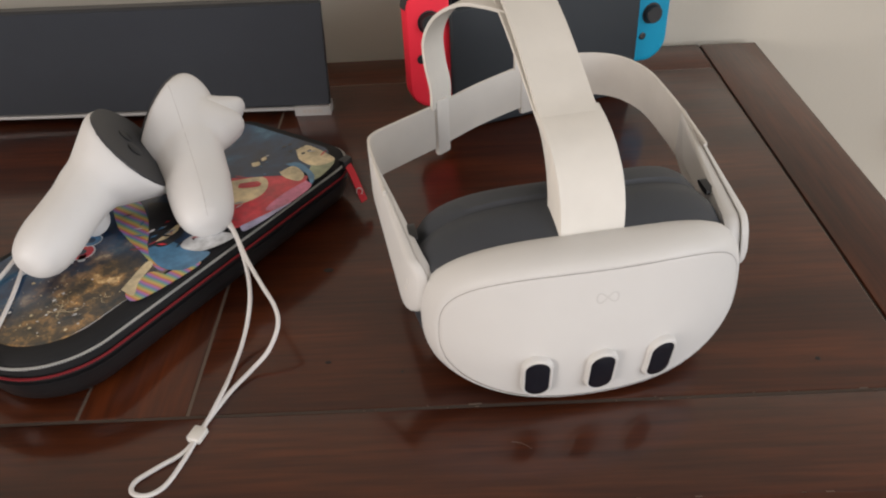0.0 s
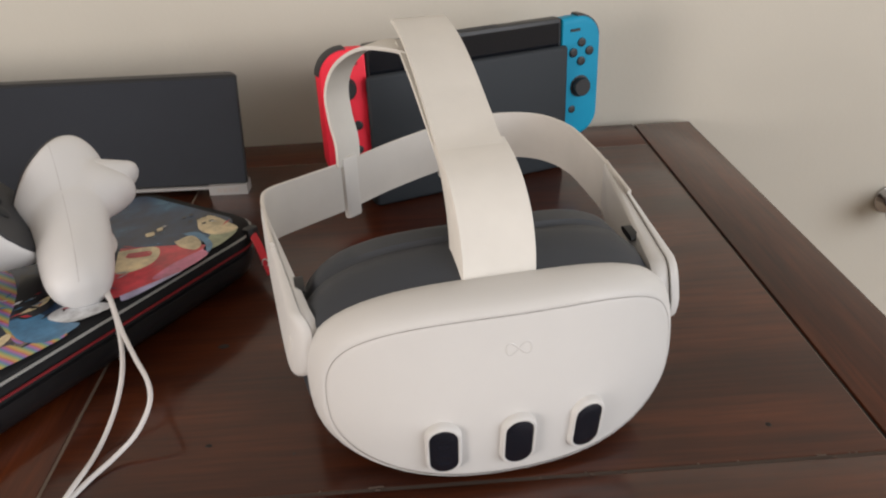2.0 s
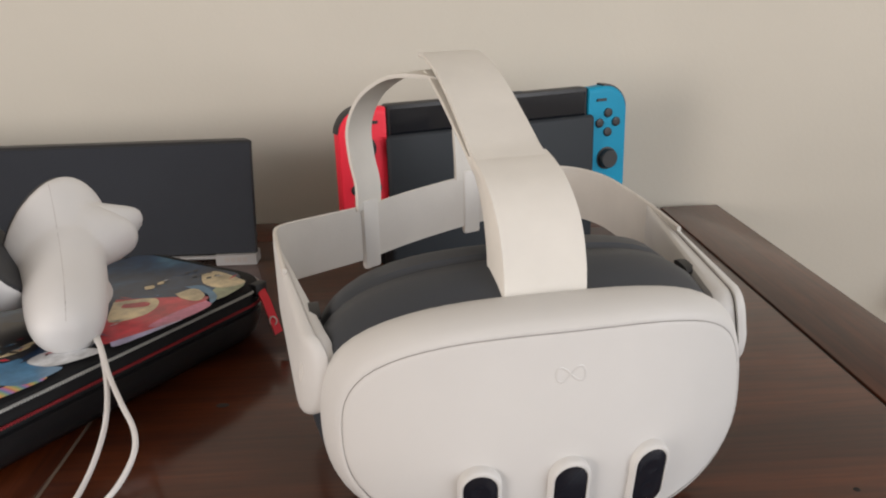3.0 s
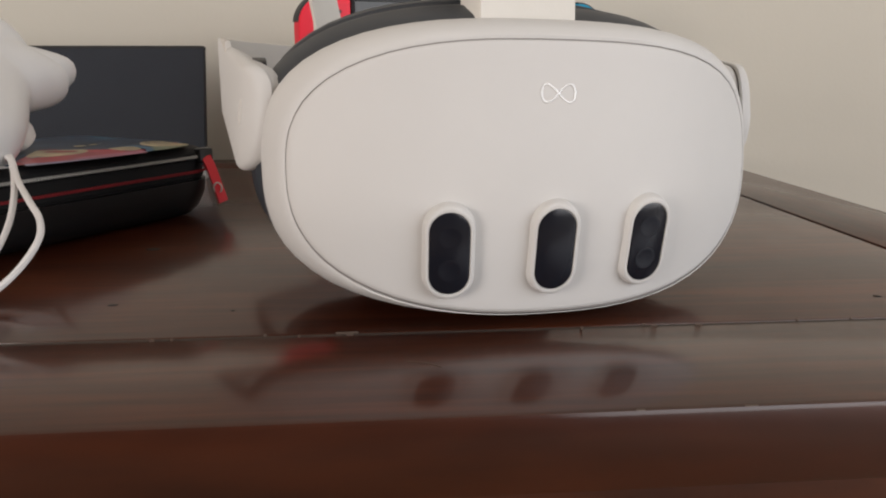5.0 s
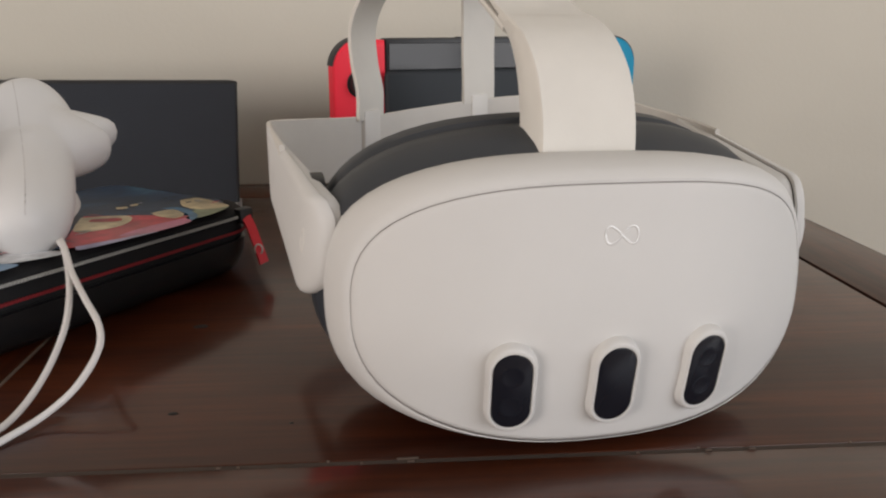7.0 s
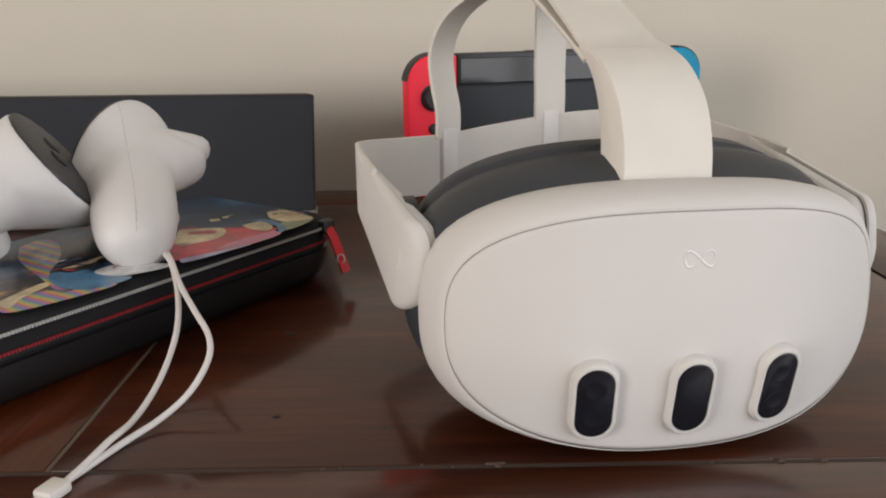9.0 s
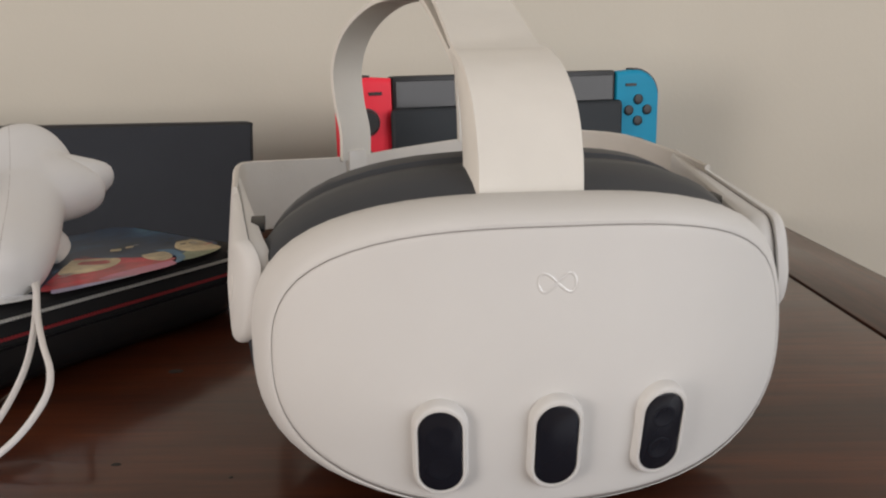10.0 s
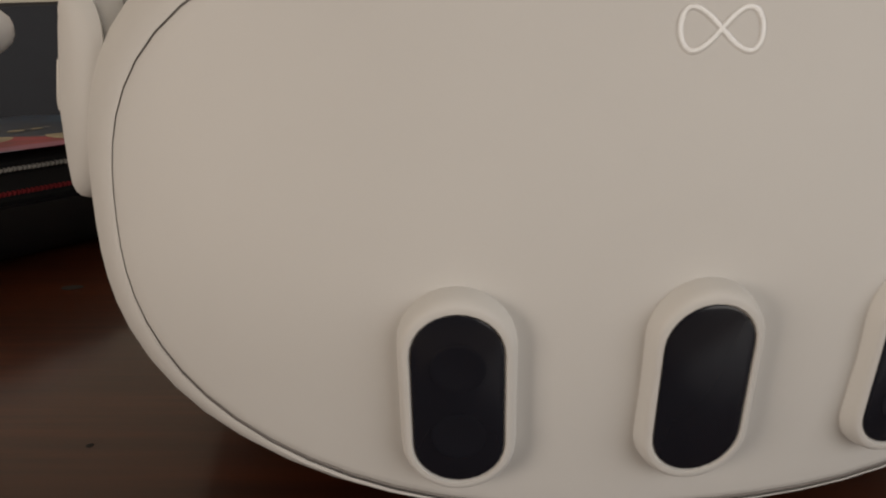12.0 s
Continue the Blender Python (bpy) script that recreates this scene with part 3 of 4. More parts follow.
# ---- the soundbar ----
def soundbar():
    m = pose(0.0472, 0.373, 0, 0, 0, -1.7)
    b = thing("soundbar", m, "black wedge shaped soundbar with a silver foot strip", "soundbar")
    L, H = 0.56, 0.1005
    prof = [(0.0, 0.009), (0.0225, H - 0.002), (0.0245, H), (0.034, H), (0.0365, H - 0.003), (0.058, 0.006), (0.056, 0.004), (0.003, 0.004)]
    rings = [[Vector((x - (0.55 * max(0.0, y - 0.0245) if x > -0.1 else 0.0), 0.03 + (y - 0.03) * f, 0.05 + (z - 0.05) * f)) for y, z in prof] for x, f in ((-L, 0.97), (-L + 0.003, 1.0), (-0.003, 1.0), (-0.0006, 0.985), (0.0, 0.96))]
    part("cabinet", loft(rings), BLACKP, b)
    gr = loft([[Vector((x, -0.0009 + 0.0225 * (z - 0.009) / (H - 0.011) + dy, z)) for z, dy in ((0.0095, 0.001), (0.0100, -0.0008), (H - 0.0025, -0.0008), (H - 0.0018, 0.001))] for x in (-L + 0.003, -0.0012)], closed=True)
    part("grille", gr, GRILLE, b, "black cloth speaker grille")
    part("foot_strip", box(-L + 0.001, -0.034, -0.0030, 0.004, 0.0052, 0.0078, 0.0006), SILVER, b, "thin silver strip")
    pl = loft([[Vector((x, y, z)) for y, z in ((-0.0042, 0.0), (-0.0042, 0.0088), (0.012, 0.0095), (0.012, 0.0))] for x in (-0.034, -0.0335, -0.0005, 0.0)])
    foot = part("foot", pl, SILVER, b, "silver painted corner foot")
    for k in range(4):
        part("brand_bar", box(-0.0265 + 0.005 * k, -0.0228 + 0.005 * k, -0.0046, -0.0040, 0.0028, 0.0064), GROOVE, foot)
    part("foot", box(-L, -L + 0.034, -0.0042, 0.012, 0.0, 0.0088, 0.0005), SILVER, b)


soundbar()


# ---- the travel case ----
CASE_M = Matrix.Translation((-0.0462, 0.1449, 0)) @ Euler((0, 0, radians(56.5))).to_matrix().to_4x4()
CL, CW = 0.290, 0.128


def case_outline(inset, count=10):
    """The case seen from above, drawn in by inset: blunter corners at the far end."""
    l, w = CL - 2 * inset, CW - 2 * inset
    out = []
    for sx, sy, a0, r in ((1, 1, 0, 0.026), (-1, 1, 90, 0.052), (-1, -1, 180, 0.052), (1, -1, 270, 0.026)):
        r = max(r - inset, 0.004)
        cx, cy = sx * (l / 2 - r), sy * (w / 2 - r)
        for k in range(count + 1):
            a = radians(a0 + 90 * k / count)
            out.append((cx + r * math.cos(a), cy + r * math.sin(a)))
    return out


def travel_case():
    c = thing("travel_case", CASE_M, "black zipped console case with a colourful printed lid", "case")

    def ring(inset, z):
        return [Vector((x, y, z)) for x, y in case_outline(inset)]

    part("lower_shell", loft([ring(0.016, 0.0), ring(0.010, 0.0012), ring(0.005, 0.006), ring(0.0015, 0.014), ring(0.0005, 0.0215), ring(0.004, 0.0225)]), CASE_SHINE, c)
    part("zip_tape", loft([ring(0.003, 0.0215), ring(0.0015, 0.024), ring(0.0025, 0.0285), ring(0.0015, 0.033), ring(0.003, 0.0345)]), CASE, c)
    part("lid", loft([ring(0.003, 0.0335), ring(0.0008, 0.0345), ring(0.0015, 0.0375), ring(0.004, 0.0395), ring(0.008, 0.0408), ring(0.014, 0.0414), ring(0.03, 0.0416)]), CASE, c)
    for inset, z, mt, lab in ((0.0004, 0.0352, ZIP_WHITE, "silver zip teeth"), (0.0004, 0.0268, ZIP_RED, "red zip teeth")):
        line = [Vector((x, y, z)) for x, y in case_outline(inset, 24)]
        line.append(line[0])
        part("zip_cord", tube(line[:-1], 0.00055, 6, True), mt, c)
        verts, faces, run, due = [], [], 0.0, 0.0
        for a, b in zip(line, line[1:]):
            d = (b - a).length
            if d < 1e-7:
                continue
            u = (b - a) / d
            w = Vector((u.y, -u.x, 0))
            while due < run + d:
                q = a + u * (due - run)
                n = len(verts)
                for k in (-1, 1):
                    for o, h in ((0.0000, -0.0009), (0.0010, -0.0006), (0.0010, 0.0006), (0.0000, 0.0009)):
                        verts.append(q + u * (k * 0.00045) + w * o + Vector((0, 0, h)))
                faces += [(n, n + 1, n + 2, n + 3), (n + 7, n + 6, n + 5, n + 4), (n, n + 4, n + 5, n + 1), (n + 1, n + 5, n + 6, n + 2), (n + 2, n + 6, n + 7, n + 3)]
                due += 0.0017
            run += d
        me = bpy.data.meshes.new("zip_teeth")
        me.from_pydata(verts, [], faces)
        me.materials.append(mt)
        teeth = new("zip_teeth", me)
        teeth.parent = c
        tagged(teeth, lab, kind="stuff")
    # printed panel on the lid
    panel = disc_rings(case_outline(0.012), (0, 0), [1.0, 0.995, 0.5], lambda x, y: Vector((x, y, 0.0420)))
    for q in panel[0]:
        q.z = 0.0414
    art = part("printed_panel", loft(panel), ART, c, "glossy colourful abstract print")
    return c, art


def art_material():
    m = material("printed_lid", (0.02, 0.05, 0.1), 0.3, coat=0.25)
    t, b = nodes_of(m)
    sep = t.nodes.new("ShaderNodeSeparateXYZ")
    t.links.new(coords(t, (1, 1, 1)), sep.inputs[0])
    n1 = noise_tex(t, coords(t, (26, 34, 30)), 1.0, 6, 0.6)
    n2 = noise_tex(t, coords(t, (70, 70, 60)), 1.0, 5, 0.65)
    blue = ramp(t, n1, [(0.3, (0.004, 0.009, 0.022)), (0.48, (0.005, 0.030, 0.082)), (0.6, (0.010, 0.075, 0.160)), (0.75, (0.08, 0.22, 0.32))])
    gold = ramp(t, n2, [(0.34, (0.016, 0.020, 0.020)), (0.48, (0.085, 0.058, 0.028)), (0.60, (0.36, 0.20, 0.070)), (0.70, (0.95, 0.70, 0.36))])
    v = t.nodes.new("ShaderNodeTexVoronoi")
    v.inputs["Scale"].default_value = 1.0
    t.links.new(coords(t, (230, 230, 230)), v.inputs["Vector"])
    spark = ramp(t, v.outputs["Distance"], [(0.0, (1, 1, 1)), (0.10, (0.8, 0.8, 0.8)), (0.2, (0, 0, 0))])
    gold = mix(t, 1.0, gold, mix(t, 1.0, spark, mix(t, 1.0, gold, (1.6, 1.4, 1.1), "MULTIPLY"), "MULTIPLY"), "ADD")

    def fade(axis, lo, hi):
        k = t.nodes.new("ShaderNodeMapRange")
        k.inputs["From Min"].default_value, k.inputs["From Max"].default_value = lo, hi
        t.links.new(sep.outputs[axis], k.inputs["Value"])
        return k.outputs["Result"]

    both = t.nodes.new("ShaderNodeMath")
    both.operation = "MULTIPLY"
    t.links.new(fade("X", -0.020, -0.050), both.inputs[0])
    t.links.new(fade("Y", 0.012, -0.016), both.inputs[1])
    t.links.new(mix(t, both.outputs[0], blue, gold), b.inputs["Base Color"])
    return m


ART = art_material()
case, art = travel_case()


def stripes_material():
    m = material("rainbow_print", (0.5, 0.4, 0.2), 0.3, coat=0.3)
    t, b = nodes_of(m)
    v = coords(t, (1, 1, 1))
    w = t.nodes.new("ShaderNodeTexWave")
    w.wave_type, w.bands_direction, w.wave_profile = "BANDS", "X", "SAW"
    w.inputs["Scale"].default_value, w.inputs["Distortion"].default_value = 42, 1.2
    t.links.new(v, w.inputs["Vector"])
    t.links.new(ramp(t, w.outputs["Fac"], [(0.0, (0.55, 0.12, 0.09)), (0.25, (0.62, 0.40, 0.10)), (0.5, (0.22, 0.40, 0.17)), (0.72, (0.12, 0.20, 0.46)), (0.9, (0.46, 0.15, 0.38))]), b.inputs["Base Color"])
    return m


RAINBOW = stripes_material()


def print_of(name, colour):
    m = material(name, colour, 0.3, coat=0.3)
    t, b = nodes_of(m)
    n = noise_tex(t, coords(t, (70, 70, 70)), 1.0, 4, 0.6)
    t.links.new(ramp(t, n, [(0.35, tuple(c * 0.55 for c in colour)), (0.6, colour), (0.8, tuple(min(1, c * 1.3 + 0.03) for c in colour))]), b.inputs["Base Color"])
    return m


PR_RED, PR_CREAM, PR_BLUE = print_of("red_print", (0.62, 0.03, 0.05)), print_of("cream_print", (0.75, 0.62, 0.38)), print_of("sky_blue_print", (0.06, 0.21, 0.38))
PR_WHITE, PR_GREEN, PR_BLACK, PR_PINK = print_of("white_print", (0.72, 0.74, 0.76)), print_of("olive_print", (0.30, 0.34, 0.20)), print_of("black_print", (0.02, 0.02, 0.022)), print_of("pink_print", (0.60, 0.16, 0.28))


def patch(name, pts, mat, lift, smooth_line=True):
    """A flat printed shape: corners in the table's x and y, laid on the lid."""
    inv = CASE_M.inverted()
    q = [inv @ Vector((x, y, 0)) for x, y in pts]
    if smooth_line:
        q = spline(q + [q[0]], 5)[:-1]
    bm = bmesh.new()
    vs = [bm.verts.new((v.x, v.y, 0.04202 + lift)) for v in q]
    f = bm.faces.new(vs)
    bmesh.ops.triangulate(bm, faces=[f])
    part(name, bm, mat, art, smooth=False)


PR_LILAC = print_of("lilac_print", (0.42, 0.40, 0.62))
patch("print_patch", [(-0.081, 0.1573), (-0.0773, 0.1715), (-0.0643, 0.166), (-0.0487, 0.1355), (-0.0424, 0.1094), (-0.0257, 0.089), (-0.0291, 0.0858), (-0.0468, 0.1066), (-0.0681, 0.1317)], RAINBOW, 0.0001)
patch("print_patch", [(-0.0235, 0.0809), (-0.011, 0.0927), (-0.0039, 0.0886), (-0.0317, 0.0576), (-0.0425, 0.0614), (-0.0407, 0.0715), (-0.0336, 0.0839)], RAINBOW, 0.0001)
patch("print_patch", [(-0.0424, 0.1094), (-0.0299, 0.1159), (-0.0122, 0.1053), (0.0005, 0.1013), (-0.0104, 0.0857), (-0.0258, 0.0867), (-0.038, 0.0994)], PR_BLUE, 0.0002)
patch("print_patch", [(-0.058, 0.164), (-0.0377, 0.1609), (-0.0229, 0.1335), (-0.0284, 0.1133), (-0.0419, 0.1156)], PR_BLACK, 0.00025)
patch("print_patch", [(-0.0223, 0.1128), (-0.0128, 0.1235), (0.0063, 0.1234), (0.0135, 0.1177), (-0.0038, 0.1041), (-0.0178, 0.1069)], PR_WHITE, 0.0003)
patch("print_patch", [(-0.0396, 0.1154), (-0.0283, 0.1366), (-0.0227, 0.1388), (-0.0313, 0.1211)], PR_CREAM, 0.00035)
patch("print_patch", [(-0.047, 0.0671), (-0.0393, 0.0935), (-0.0341, 0.0908), (-0.0379, 0.0741), (-0.0375, 0.0611)], PR_CREAM, 0.0003)
patch("print_patch", [(-0.0038, 0.1926), (0.0458, 0.1922), (0.0526, 0.1846), (0.0397, 0.1546), (0.0151, 0.1292), (0.0067, 0.1365)], PR_RED, 0.0002)
patch("print_patch", [(-0.0037, 0.1879), (0.0189, 0.1922), (0.0253, 0.1793), (0.0204, 0.1648), (0.004, 0.1575)], PR_CREAM, 0.0003)
patch("print_patch", [(0.0037, 0.1842), (0.0175, 0.1861), (0.0187, 0.1791), (0.0049, 0.178)], PR_RED, 0.0004)
patch("print_patch", [(0.0526, 0.1846), (0.0571, 0.1751), (0.0409, 0.1516), (0.0287, 0.1484), (0.0371, 0.1663)], PR_PINK, 0.0003)
patch("print_patch", [(0.0143, 0.1293), (0.0401, 0.1517), (0.0445, 0.1542), (0.0205, 0.1249)], PR_LILAC, 0.00035)
patch("print_patch", [(0.0307, 0.1975), (0.0406, 0.2055), (0.0498, 0.1935), (0.0477, 0.1843), (0.037, 0.1891)], PR_CREAM, 0.00035)
patch("print_patch", [(0.0332, 0.2095), (0.0442, 0.2102), (0.0575, 0.192), (0.0566, 0.1789), (0.0504, 0.1958)], PR_BLUE, 0.0003)
patch("print_patch", [(0.0523, 0.1972), (0.0565, 0.2157), (0.0708, 0.2111), (0.0635, 0.1907), (0.0563, 0.1851)], PR_GREEN, 0.0002)
patch("print_patch", [(0.039, 0.2302), (0.0474, 0.2364), (0.0645, 0.2218), (0.0707, 0.2119), (0.0577, 0.2048), (0.0447, 0.2134)], PR_CREAM, 0.00025)
patch("print_patch", [(0.0073, 0.2127), (0.0125, 0.2147), (0.0143, 0.2095), (0.0095, 0.2075)], PR_CREAM, 0.0003)
patch("print_patch", [(0.0136, 0.2188), (0.0165, 0.2219), (0.0181, 0.2175), (0.015, 0.2153)], PR_CREAM, 0.0003)
for i in range(5):
    for j in range(3):
        x, y = 0.026 + 0.0052 * i + 0.001 * j, 0.242 - 0.002 * i - 0.0055 * j
        patch("print_dot", [(x, y), (x + 0.003, y + 0.0012), (x + 0.0032, y - 0.0022), (x + 0.0004, y - 0.0026)], PR_BLACK, 0.0004, False) if (i + j) % 2 else None


def ring_patch(cx, cy, r0, r1, mat, lift):
    inv = CASE_M.inverted()
    bm = bmesh.new()
    rows = [[bm.verts.new(Vector(((inv @ Vector((cx + r * 1.1 * math.cos(k * math.tau / 28), cy + r * math.sin(k * math.tau / 28), 0))).xy.to_3d())) + Vector((0, 0, 0.04202 + lift))) for k in range(28)] for r in (r0, r1)]
    for k in range(28):
        j = (k + 1) % 28
        bm.faces.new((rows[0][k], rows[0][j], rows[1][j], rows[1][k]))
    part("print_ring", bm, mat, art, smooth=False)


ring_patch(-0.0865, 0.108, 0.0035, 0.0078, PR_RED, 0.0003)
ring_patch(-0.0865, 0.108, 0.0078, 0.0088, PR_WHITE, 0.0003)
ring_patch(-0.084, 0.121, 0.0028, 0.0062, PR_BLUE, 0.00035)
ring_patch(-0.084, 0.121, 0.0062, 0.0070, PR_WHITE, 0.00035)
for i in range(6):
    x, y = -0.120 + 0.0068 * i, 0.092 + 0.0024 * i
    patch("print_bar", [(x, y), (x + 0.0042, y + 0.0015), (x + 0.0058, y - 0.0055), (x + 0.0016, y - 0.007)], PR_WHITE, 0.0003, False)


art_rnd = random.Random(11)
for k in range(36):
    # loose coloured shards and sparks of the print
    u, w = art_rnd.uniform(-0.02, 0.125), art_rnd.uniform(-0.048, 0.048)
    q = CASE_M @ Vector((u, w, 0))
    if q.y > 0.235 and q.x < 0.02:
        continue
    a, l, d = art_rnd.uniform(0, math.tau), art_rnd.uniform(0.0012, 0.0055), art_rnd.uniform(0.0004, 0.0012)
    ex, ey = Vector((math.cos(a) * l, math.sin(a) * l)), Vector((-math.sin(a) * d, math.cos(a) * d))
    patch("print_shard", [tuple(q.xy - ex), tuple(q.xy - ey), tuple(q.xy + ex * 0.8), tuple(q.xy + ey)], art_rnd.choice((PR_WHITE, PR_CREAM, PR_BLUE, PR_BLACK, PR_RED, PR_BLUE, PR_BLACK)), 0.0005 + 0.000004 * k, False)
for k in range(34):
    # busy small shapes in the middle of the print
    q = Vector((art_rnd.gauss(-0.028, 0.016), art_rnd.gauss(0.126, 0.016), 0))
    loc = CASE_M.inverted() @ q
    if abs(loc.y) > 0.047:
        continue
    a, l, d = art_rnd.gauss(0.7, 0.4), art_rnd.uniform(0.002, 0.007), art_rnd.uniform(0.0005, 0.0014)
    ex, ey = Vector((math.cos(a) * l, math.sin(a) * l)), Vector((-math.sin(a) * d, math.cos(a) * d))
    patch("print_shard", [tuple(q.xy - ex), tuple(q.xy - ey), tuple(q.xy + ex * 0.8), tuple(q.xy + ey)], art_rnd.choice((PR_WHITE, PR_CREAM, PR_BLUE, PR_BLACK, PR_BLACK, PR_RED, PR_BLUE)), 0.0008 + 0.000004 * k, False)
for cx, cy, count, reach in ((-0.098, -0.028, 8, 0.017), (-0.112, 0.004, 4, 0.010), (-0.078, -0.040, 4, 0.010)):
    # thin light trails and sparks over the golden part
    for k in range(count):
        q = CASE_M @ Vector((cx + 0.004 * art_rnd.random(), cy + 0.004 * art_rnd.random(), 0))
        a = radians(360 / count * k + 22 * art_rnd.random())
        l = reach * art_rnd.uniform(0.5, 1.0)
        mid = q.xy + Vector((math.cos(a), math.sin(a))) * l * 0.55
        end = q.xy + Vector((math.cos(a + 0.45), math.sin(a + 0.45))) * l
        n = Vector((-math.sin(a), math.cos(a))) * 0.00016
        patch("print_trail", [tuple(q.xy - n), tuple(mid - n), tuple(end), tuple(mid + n), tuple(q.xy + n)], PR_CREAM, 0.0005 + 0.00001 * k, False)
for k in range(90):
    u, w = art_rnd.gauss(-0.098, 0.016), art_rnd.gauss(-0.018, 0.016)
    if abs(w) > 0.047 or u < -0.126:
        continue
    q = CASE_M @ Vector((u, w, 0))
    r = 0.0003 + 0.0010 * art_rnd.random() ** 3
    patch("print_spark", [(q.x - r, q.y), (q.x, q.y - r), (q.x + r, q.y), (q.x, q.y + r)], art_rnd.choice((PR_CREAM, PR_WHITE, PR_CREAM)), 0.0007 + 0.000004 * k, False)


def zip_tab():
    line = spline([(0.0795, 0.2165, 0.0345), (0.083, 0.2120, 0.029), (0.0865, 0.207, 0.021), (0.0895, 0.2035, 0.0135), (0.0905, 0.2025, 0.0105)], 5)
    ob = part("zip_pull", ribbon(line, (0.0044, 0.0030, 0.0015), 0.0024), TAB, case, "red rubber zip pull")
    inv = CASE_M.inverted()
    for v in ob.data.vertices:
        v.co = inv @ v.co
    ring = [Vector((0.0865 + 0.0022 * math.cos(a * math.tau / 16), 0.2055 - 0.0003, 0.0185 + 0.003 * math.sin(a * math.tau / 16))) for a in range(16)]
    rb = part("pull_ring", tube([inv @ (q + Vector((0.0012, -0.0016, 0))) for q in ring], 0.0005, 6, True), BUCKLE, ob)
    sl = box(-0.005, 0.005, -0.0035, 0.003, 0.031, 0.040, 0.0015)
    bmesh.ops.transform(sl, matrix=inv @ pose(0.0775, 0.2185, 0, 0, 0, 52), verts=sl.verts)
    part("zip_slider", sl, BLACKP, case)


zip_tab()


# ---- the white controllers ----
def white_controller(m, label, sx):
    # sx: side of the grip button, right or left
    c = thing("game_controller", m, label, "controller", "pair of white controllers")
    rows = [(0.0, 0.0, 0.003, 0.003, 0), (0.0, 0.0006, 0.0072, 0.0075, 0), (0.0, 0.0030, 0.0112, 0.0123, 0), (0.0, 0.0075, 0.0145, 0.0160, 0), (0.0, 0.014, 0.0166, 0.0186, 0), (0.0, 0.024, 0.0178, 0.0204, 0), (0.0, 0.034, 0.0176, 0.0212, 1), (0.0, 0.045, 0.0173, 0.0216, 3), (-0.0006, 0.056, 0.0175, 0.0222, 6), (-0.0012, 0.066, 0.0190, 0.0228, 10), (-0.0016, 0.076, 0.0190, 0.0228, 14)]
    head = Matrix.Translation((sx * 0.0070, -0.0112, 0.1062)) @ Euler((radians(54), 0, 0)).to_matrix().to_4x4()

    def ring(cy, cz, rx, ry, tilt, n=36):
        e = Euler((radians(tilt), 0, 0)).to_matrix()
        return [Vector((0, cy, cz)) + e @ Vector((rx * math.cos(k * math.tau / n), ry * math.sin(k * math.tau / n), 0)) for k in range(n)]

    bm = loft([ring(*r) for r in rows])
    # the head: the skin stretched from the neck to the rim of the button plate
    skin = bmesh.new()
    for q in ring(-0.0008, 0.061, 0.0150, 0.0218, 8) + ring(-0.0012, 0.070, 0.0172, 0.0224, 12):
        skin.verts.new(q)
    for rx, ry, z in ((0.0340, 0.0368, 0.0), (0.0350, 0.0380, -0.0030), (0.0345, 0.0376, -0.0075), (0.0322, 0.0356, -0.0130), (0.0280, 0.0320, -0.0190), (0.0225, 0.0255, -0.0245)):
        for k in range(36):
            skin.verts.new(head @ Vector((rx * math.cos(k * math.tau / 36), ry * math.sin(k * math.tau / 36), z)))
    bmesh.ops.convex_hull(skin, input=skin.verts)
    guard = [(0.000, 0.0040, 0.0190, 0.0280), (0.008, 0.0015, 0.0182, 0.0240), (0.0160, -0.0025, 0.0160, 0.0170), (0.0225, -0.0050, 0.0132, 0.0112), (0.0275, -0.0060, 0.0100, 0.0074), (0.0300, -0.0062, 0.0064, 0.0046), (0.0312, -0.0062, 0.0030, 0.0022)]
    base = Matrix.Translation((0, 0.008, 0.0890)) @ Euler((radians(14), 0, 0)).to_matrix().to_4x4()
    lobe = loft([[base @ Vector((rx * math.cos(k * math.tau / 28), y, z + rz * math.sin(k * math.tau / 28))) for k in range(28)] for y, z, rx, rz in guard])
    for extra in (lobe, skin):
        me = bpy.data.meshes.new("lobe")
        extra.to_mesh(me)
        extra.free()
        bm.from_mesh(me)
        bpy.data.meshes.remove(me)
    skin_tree = BVHTree.FromBMesh(bm)
    body = part("shell", bm, SHELL, c)
    join = body.modifiers.new("join", "REMESH")
    join.mode, join.voxel_size, join.use_smooth_shade = "VOXEL", 0.0011, True
    ease = body.modifiers.new("ease", "SMOOTH")
    ease.factor, ease.iterations = 0.5, 40
    e = head
    face = part("face_plate", loft([[e @ Vector((rx * math.cos(k * math.tau / 36), ry * math.sin(k * math.tau / 36), z)) for k in range(36)] for rx, ry, z in ((0.0338, 0.0364, -0.0022), (0.0332, 0.0358, 0.0006), (0.0310, 0.0334, 0.0013), (0.015, 0.017, 0.0024))]), FACEP, c, "matt black button plate")
    for x, y, prof, nm in ((0.006, 0.010, ((0.0085, 0.001), (0.0085, 0.0022), (0.0045, 0.003), (0.004, 0.0065), (0.0078, 0.0075), (0.0078, 0.0098), (0.0062, 0.0105), (0.003, 0.0098)), "thumbstick"), (-0.010, -0.002, ((0.0052, 0.001), (0.0052, 0.0032), (0.004, 0.0037)), "round_button"), (-0.0015, -0.0125, ((0.0052, 0.001), (0.0052, 0.0032), (0.004, 0.0037)), "round_button")):
        part(nm, loft([[e @ Vector((x + r * math.cos(k * math.tau / 24), y + r * math.sin(k * math.tau / 24), z)) for k in range(24)] for r, z in prof]), BLACKP, face)
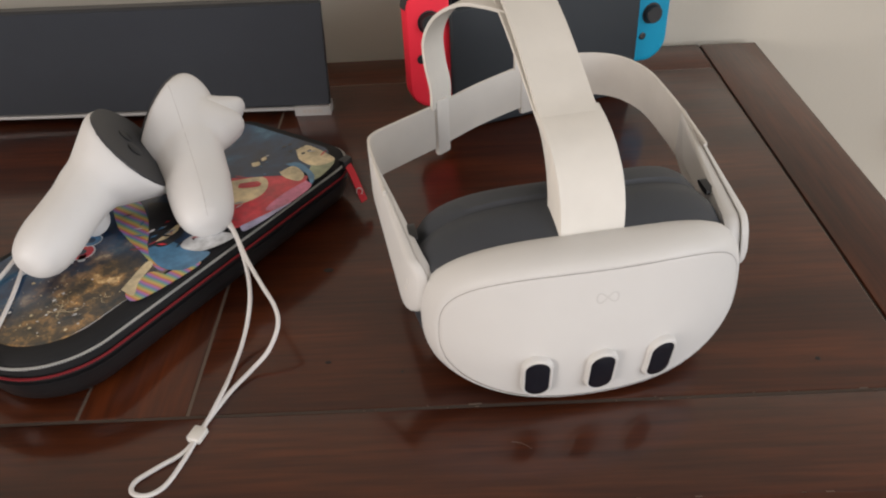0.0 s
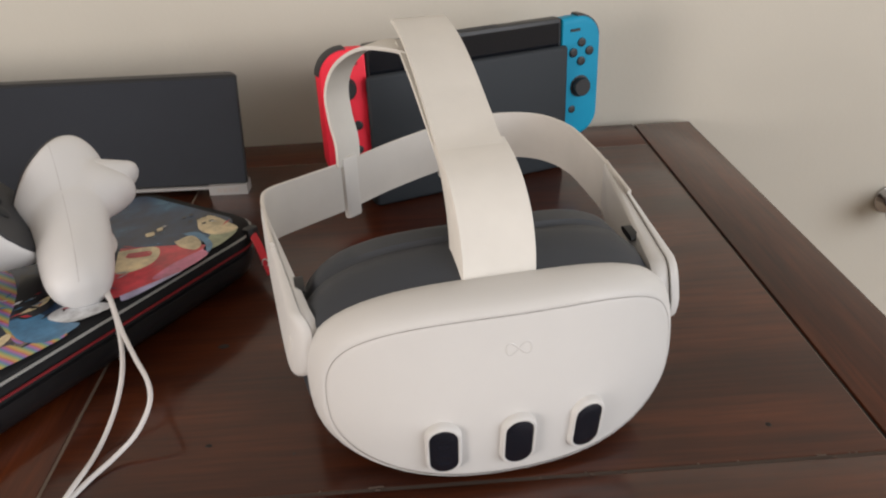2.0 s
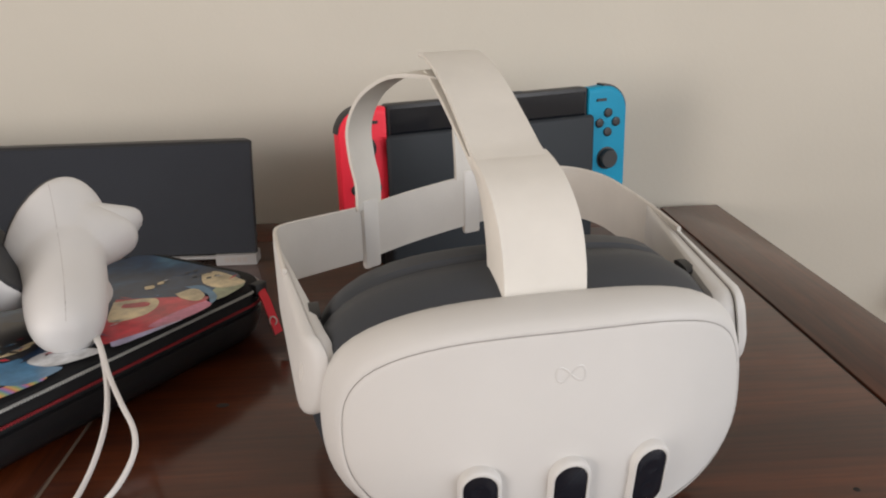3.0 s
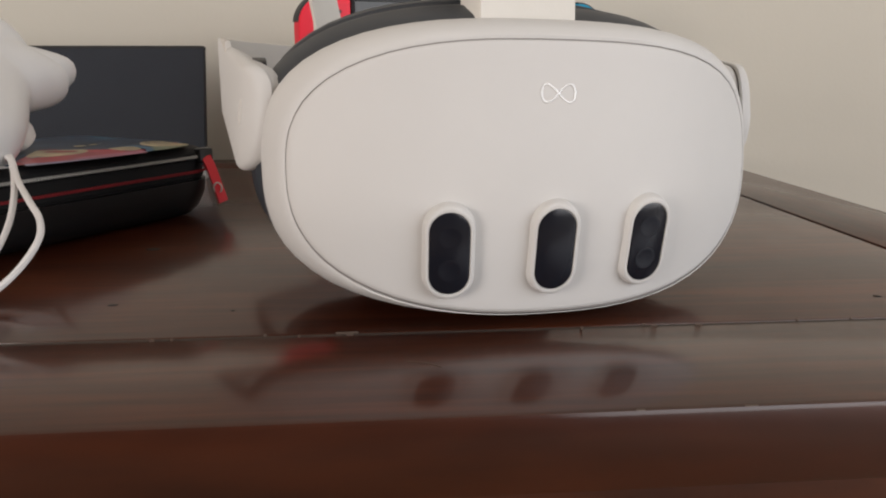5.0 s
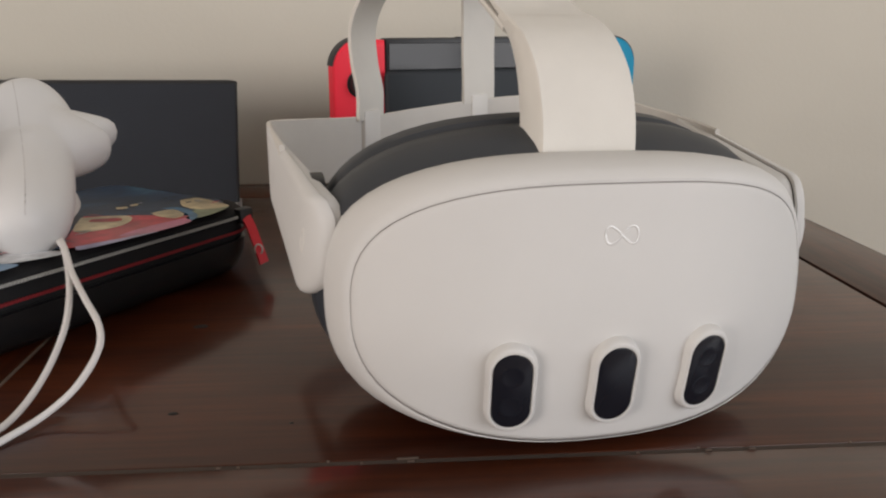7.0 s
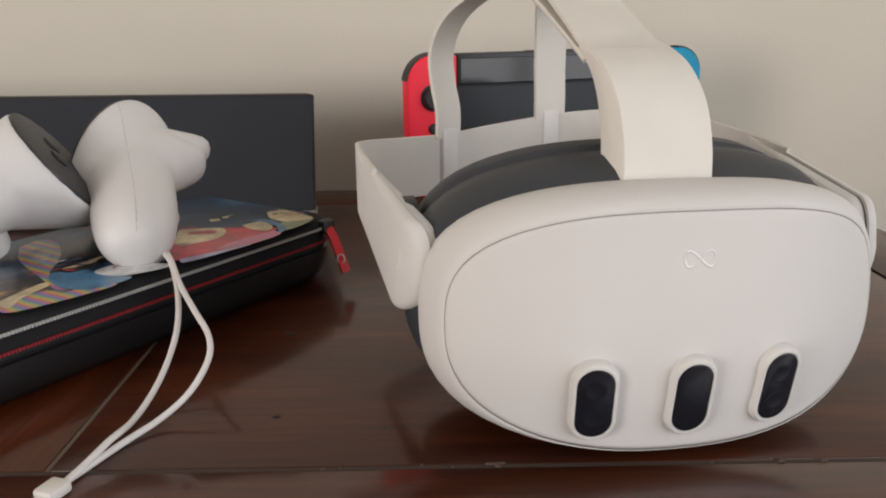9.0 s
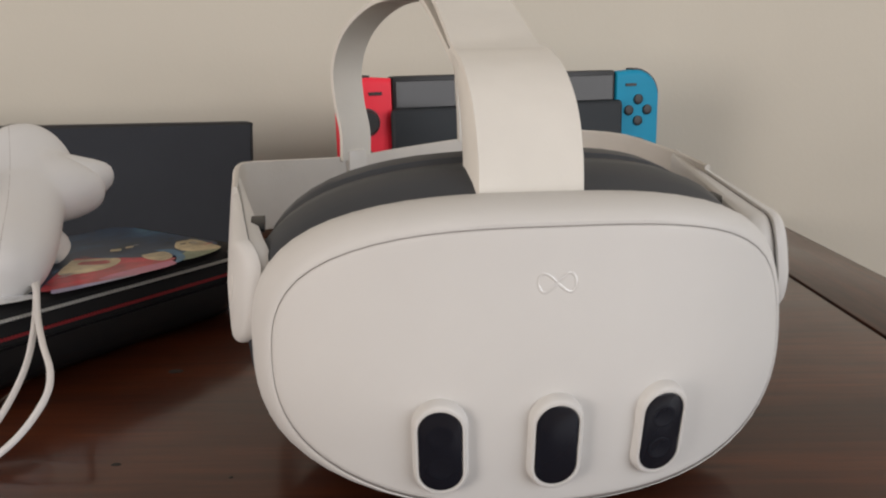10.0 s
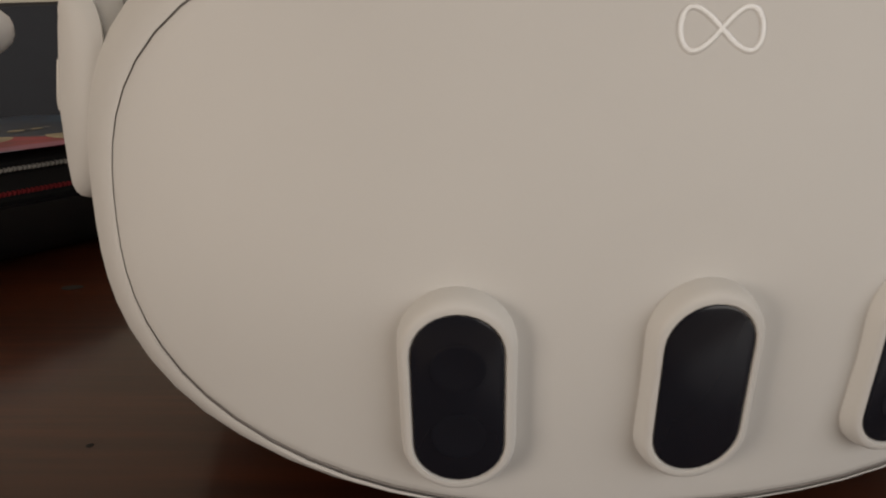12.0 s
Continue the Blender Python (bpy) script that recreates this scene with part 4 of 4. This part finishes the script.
    # index trigger standing off the head
    lobe = [(0.0080, 0.0095, 0.0150, 0.0165), (0.0170, 0.0078, 0.0138, 0.0132), (0.0235, 0.0072, 0.0124, 0.0108), (0.0295, 0.0076, 0.0106, 0.0086), (0.0345, 0.0086, 0.0082, 0.0063), (0.0375, 0.0093, 0.0053, 0.0040), (0.0386, 0.0096, 0.0024, 0.0019)]
    base = Matrix.Translation((0, 0.008, 0.0890)) @ Euler((radians(14), 0, 0)).to_matrix().to_4x4()
    part("index_trigger", loft([[base @ Vector((rx * math.cos(k * math.tau / 28), y, z + rz * math.sin(k * math.tau / 28))) for k in range(28)] for y, z, rx, rz in lobe]), SHELL, c)
    grip = Matrix.Translation((sx * 0.0072, 0.0075, 0.0585)) @ Euler((radians(6), 0, radians(-sx * 52))).to_matrix().to_4x4()
    part("grip_button", loft([[grip @ Vector((rx * math.cos(k * math.tau / 24), y, rz * math.sin(k * math.tau / 24))) for k in range(24)] for y, rx, rz in ((0.0, 0.0085, 0.011), (0.0150, 0.0080, 0.0105), (0.0182, 0.0068, 0.0088), (0.0196, 0.0042, 0.0055))]), SHELL, c)
    # fine mould seams down both sides
    for side in (-1, 1):
        seam = []
        for k in range(22):
            z = 0.004 + 0.0048 * k
            hit = skin_tree.ray_cast(Vector((side * 0.1, -0.00035 * k * (k / 21), z)), Vector((-side, 0, 0)))[0]
            if hit:
                seam.append(Vector((hit.x - side * 0.00030, hit.y, hit.z)))
        part("mould_seam", tube(seam, 0.00030, 5), SEAM, body)
    return c


def axes_pose(at, axis, side):
    z = Vector(axis).normalized()
    y = Vector(side)
    y = (y - z * y.dot(z)).normalized()
    x = y.cross(z)
    m = Matrix((x, y, z)).transposed().to_4x4()
    return Matrix.Translation(at) @ m


white_controller(axes_pose((-0.002, 0.1165, 0.0485), (-0.30, 0.89, 0.36), (0.85, 0.35, -0.10)) @ Matrix.Scale(1.03, 4), "white controller leaning on another, its trigger pointing outwards", -1)
white_controller(axes_pose((-0.0975, 0.0670, 0.0605), (0.27, 0.95, 0.225), (-0.745, 0.32, -0.58)) @ Matrix.Scale(1.04, 4), "white controller lying on the case, black button face showing", 1)


# ---- wrist cords ----
def cord(lines, label, slider=None):
    c = thing("wrist_cord", pose(0, 0, 0), label, "wrist strap", "controller wrist cords")
    for pts in lines:
        part("strand", tube(spline(pts, 7), 0.00135, 8), CORD, c)
    if slider:
        b = box(-0.0042, 0.0042, -0.005, 0.005, -0.0022, 0.0024, 0.0012)
        bmesh.ops.transform(b, matrix=slider, verts=b.verts)
        part("cord_slider", b, BUCKLE, c, "white plastic cord slider")


cord([[(0.008, 0.130, 0.0465), (0.0155, 0.115, 0.0455), (0.0250, 0.096, 0.0395), (0.0370, 0.0755, 0.0345), (0.0467, 0.0605, 0.0288), (0.0490, 0.0500, 0.0222), (0.0432, 0.0395, 0.0122), (0.0330, 0.0315, 0.0045), (0.0230, 0.0180, 0.0018), (0.0160, 0.0015, 0.0015), (0.0115, -0.0115, 0.002), (0.006, -0.026, 0.0015), (-0.006, -0.036, 0.0015), (-0.016, -0.045, 0.0015), (-0.0155, -0.052, 0.0015), (-0.007, -0.054, 0.0015), (0.001, -0.048, 0.0015), (0.0065, -0.033, 0.0015), (0.0105, -0.018, 0.002), (0.0150, -0.002, 0.0030), (0.0188, 0.014, 0.0045), (0.0202, 0.034, 0.0020), (0.0235, 0.050, 0.0065), (0.0265, 0.064, 0.0150), (0.0275, 0.078, 0.0255), (0.0240, 0.094, 0.0365), (0.0145, 0.116, 0.0452), (0.0065, 0.129, 0.0465)]], "thin white wrist cord looped over the table", pose(0.0105, -0.0155, 0.0024, 0, 0, -20))
cord([[(-0.121, 0.103, 0.0475), (-0.117, 0.090, 0.0445), (-0.112, 0.062, 0.0438), (-0.109, 0.034, 0.0435), (-0.108, 0.012, 0.0425), (-0.108, -0.001, 0.034), (-0.109, -0.009, 0.012), (-0.112, -0.018, 0.0016), (-0.124, -0.030, 0.0015), (-0.142, -0.026, 0.0015), (-0.150, -0.008, 0.0016), (-0.146, 0.030, 0.004), (-0.140, 0.044, 0.030), (-0.134, 0.060, 0.0435), (-0.128, 0.082, 0.0442), (-0.123, 0.100, 0.0475)]], "thin white wrist cord hanging over the case edge")
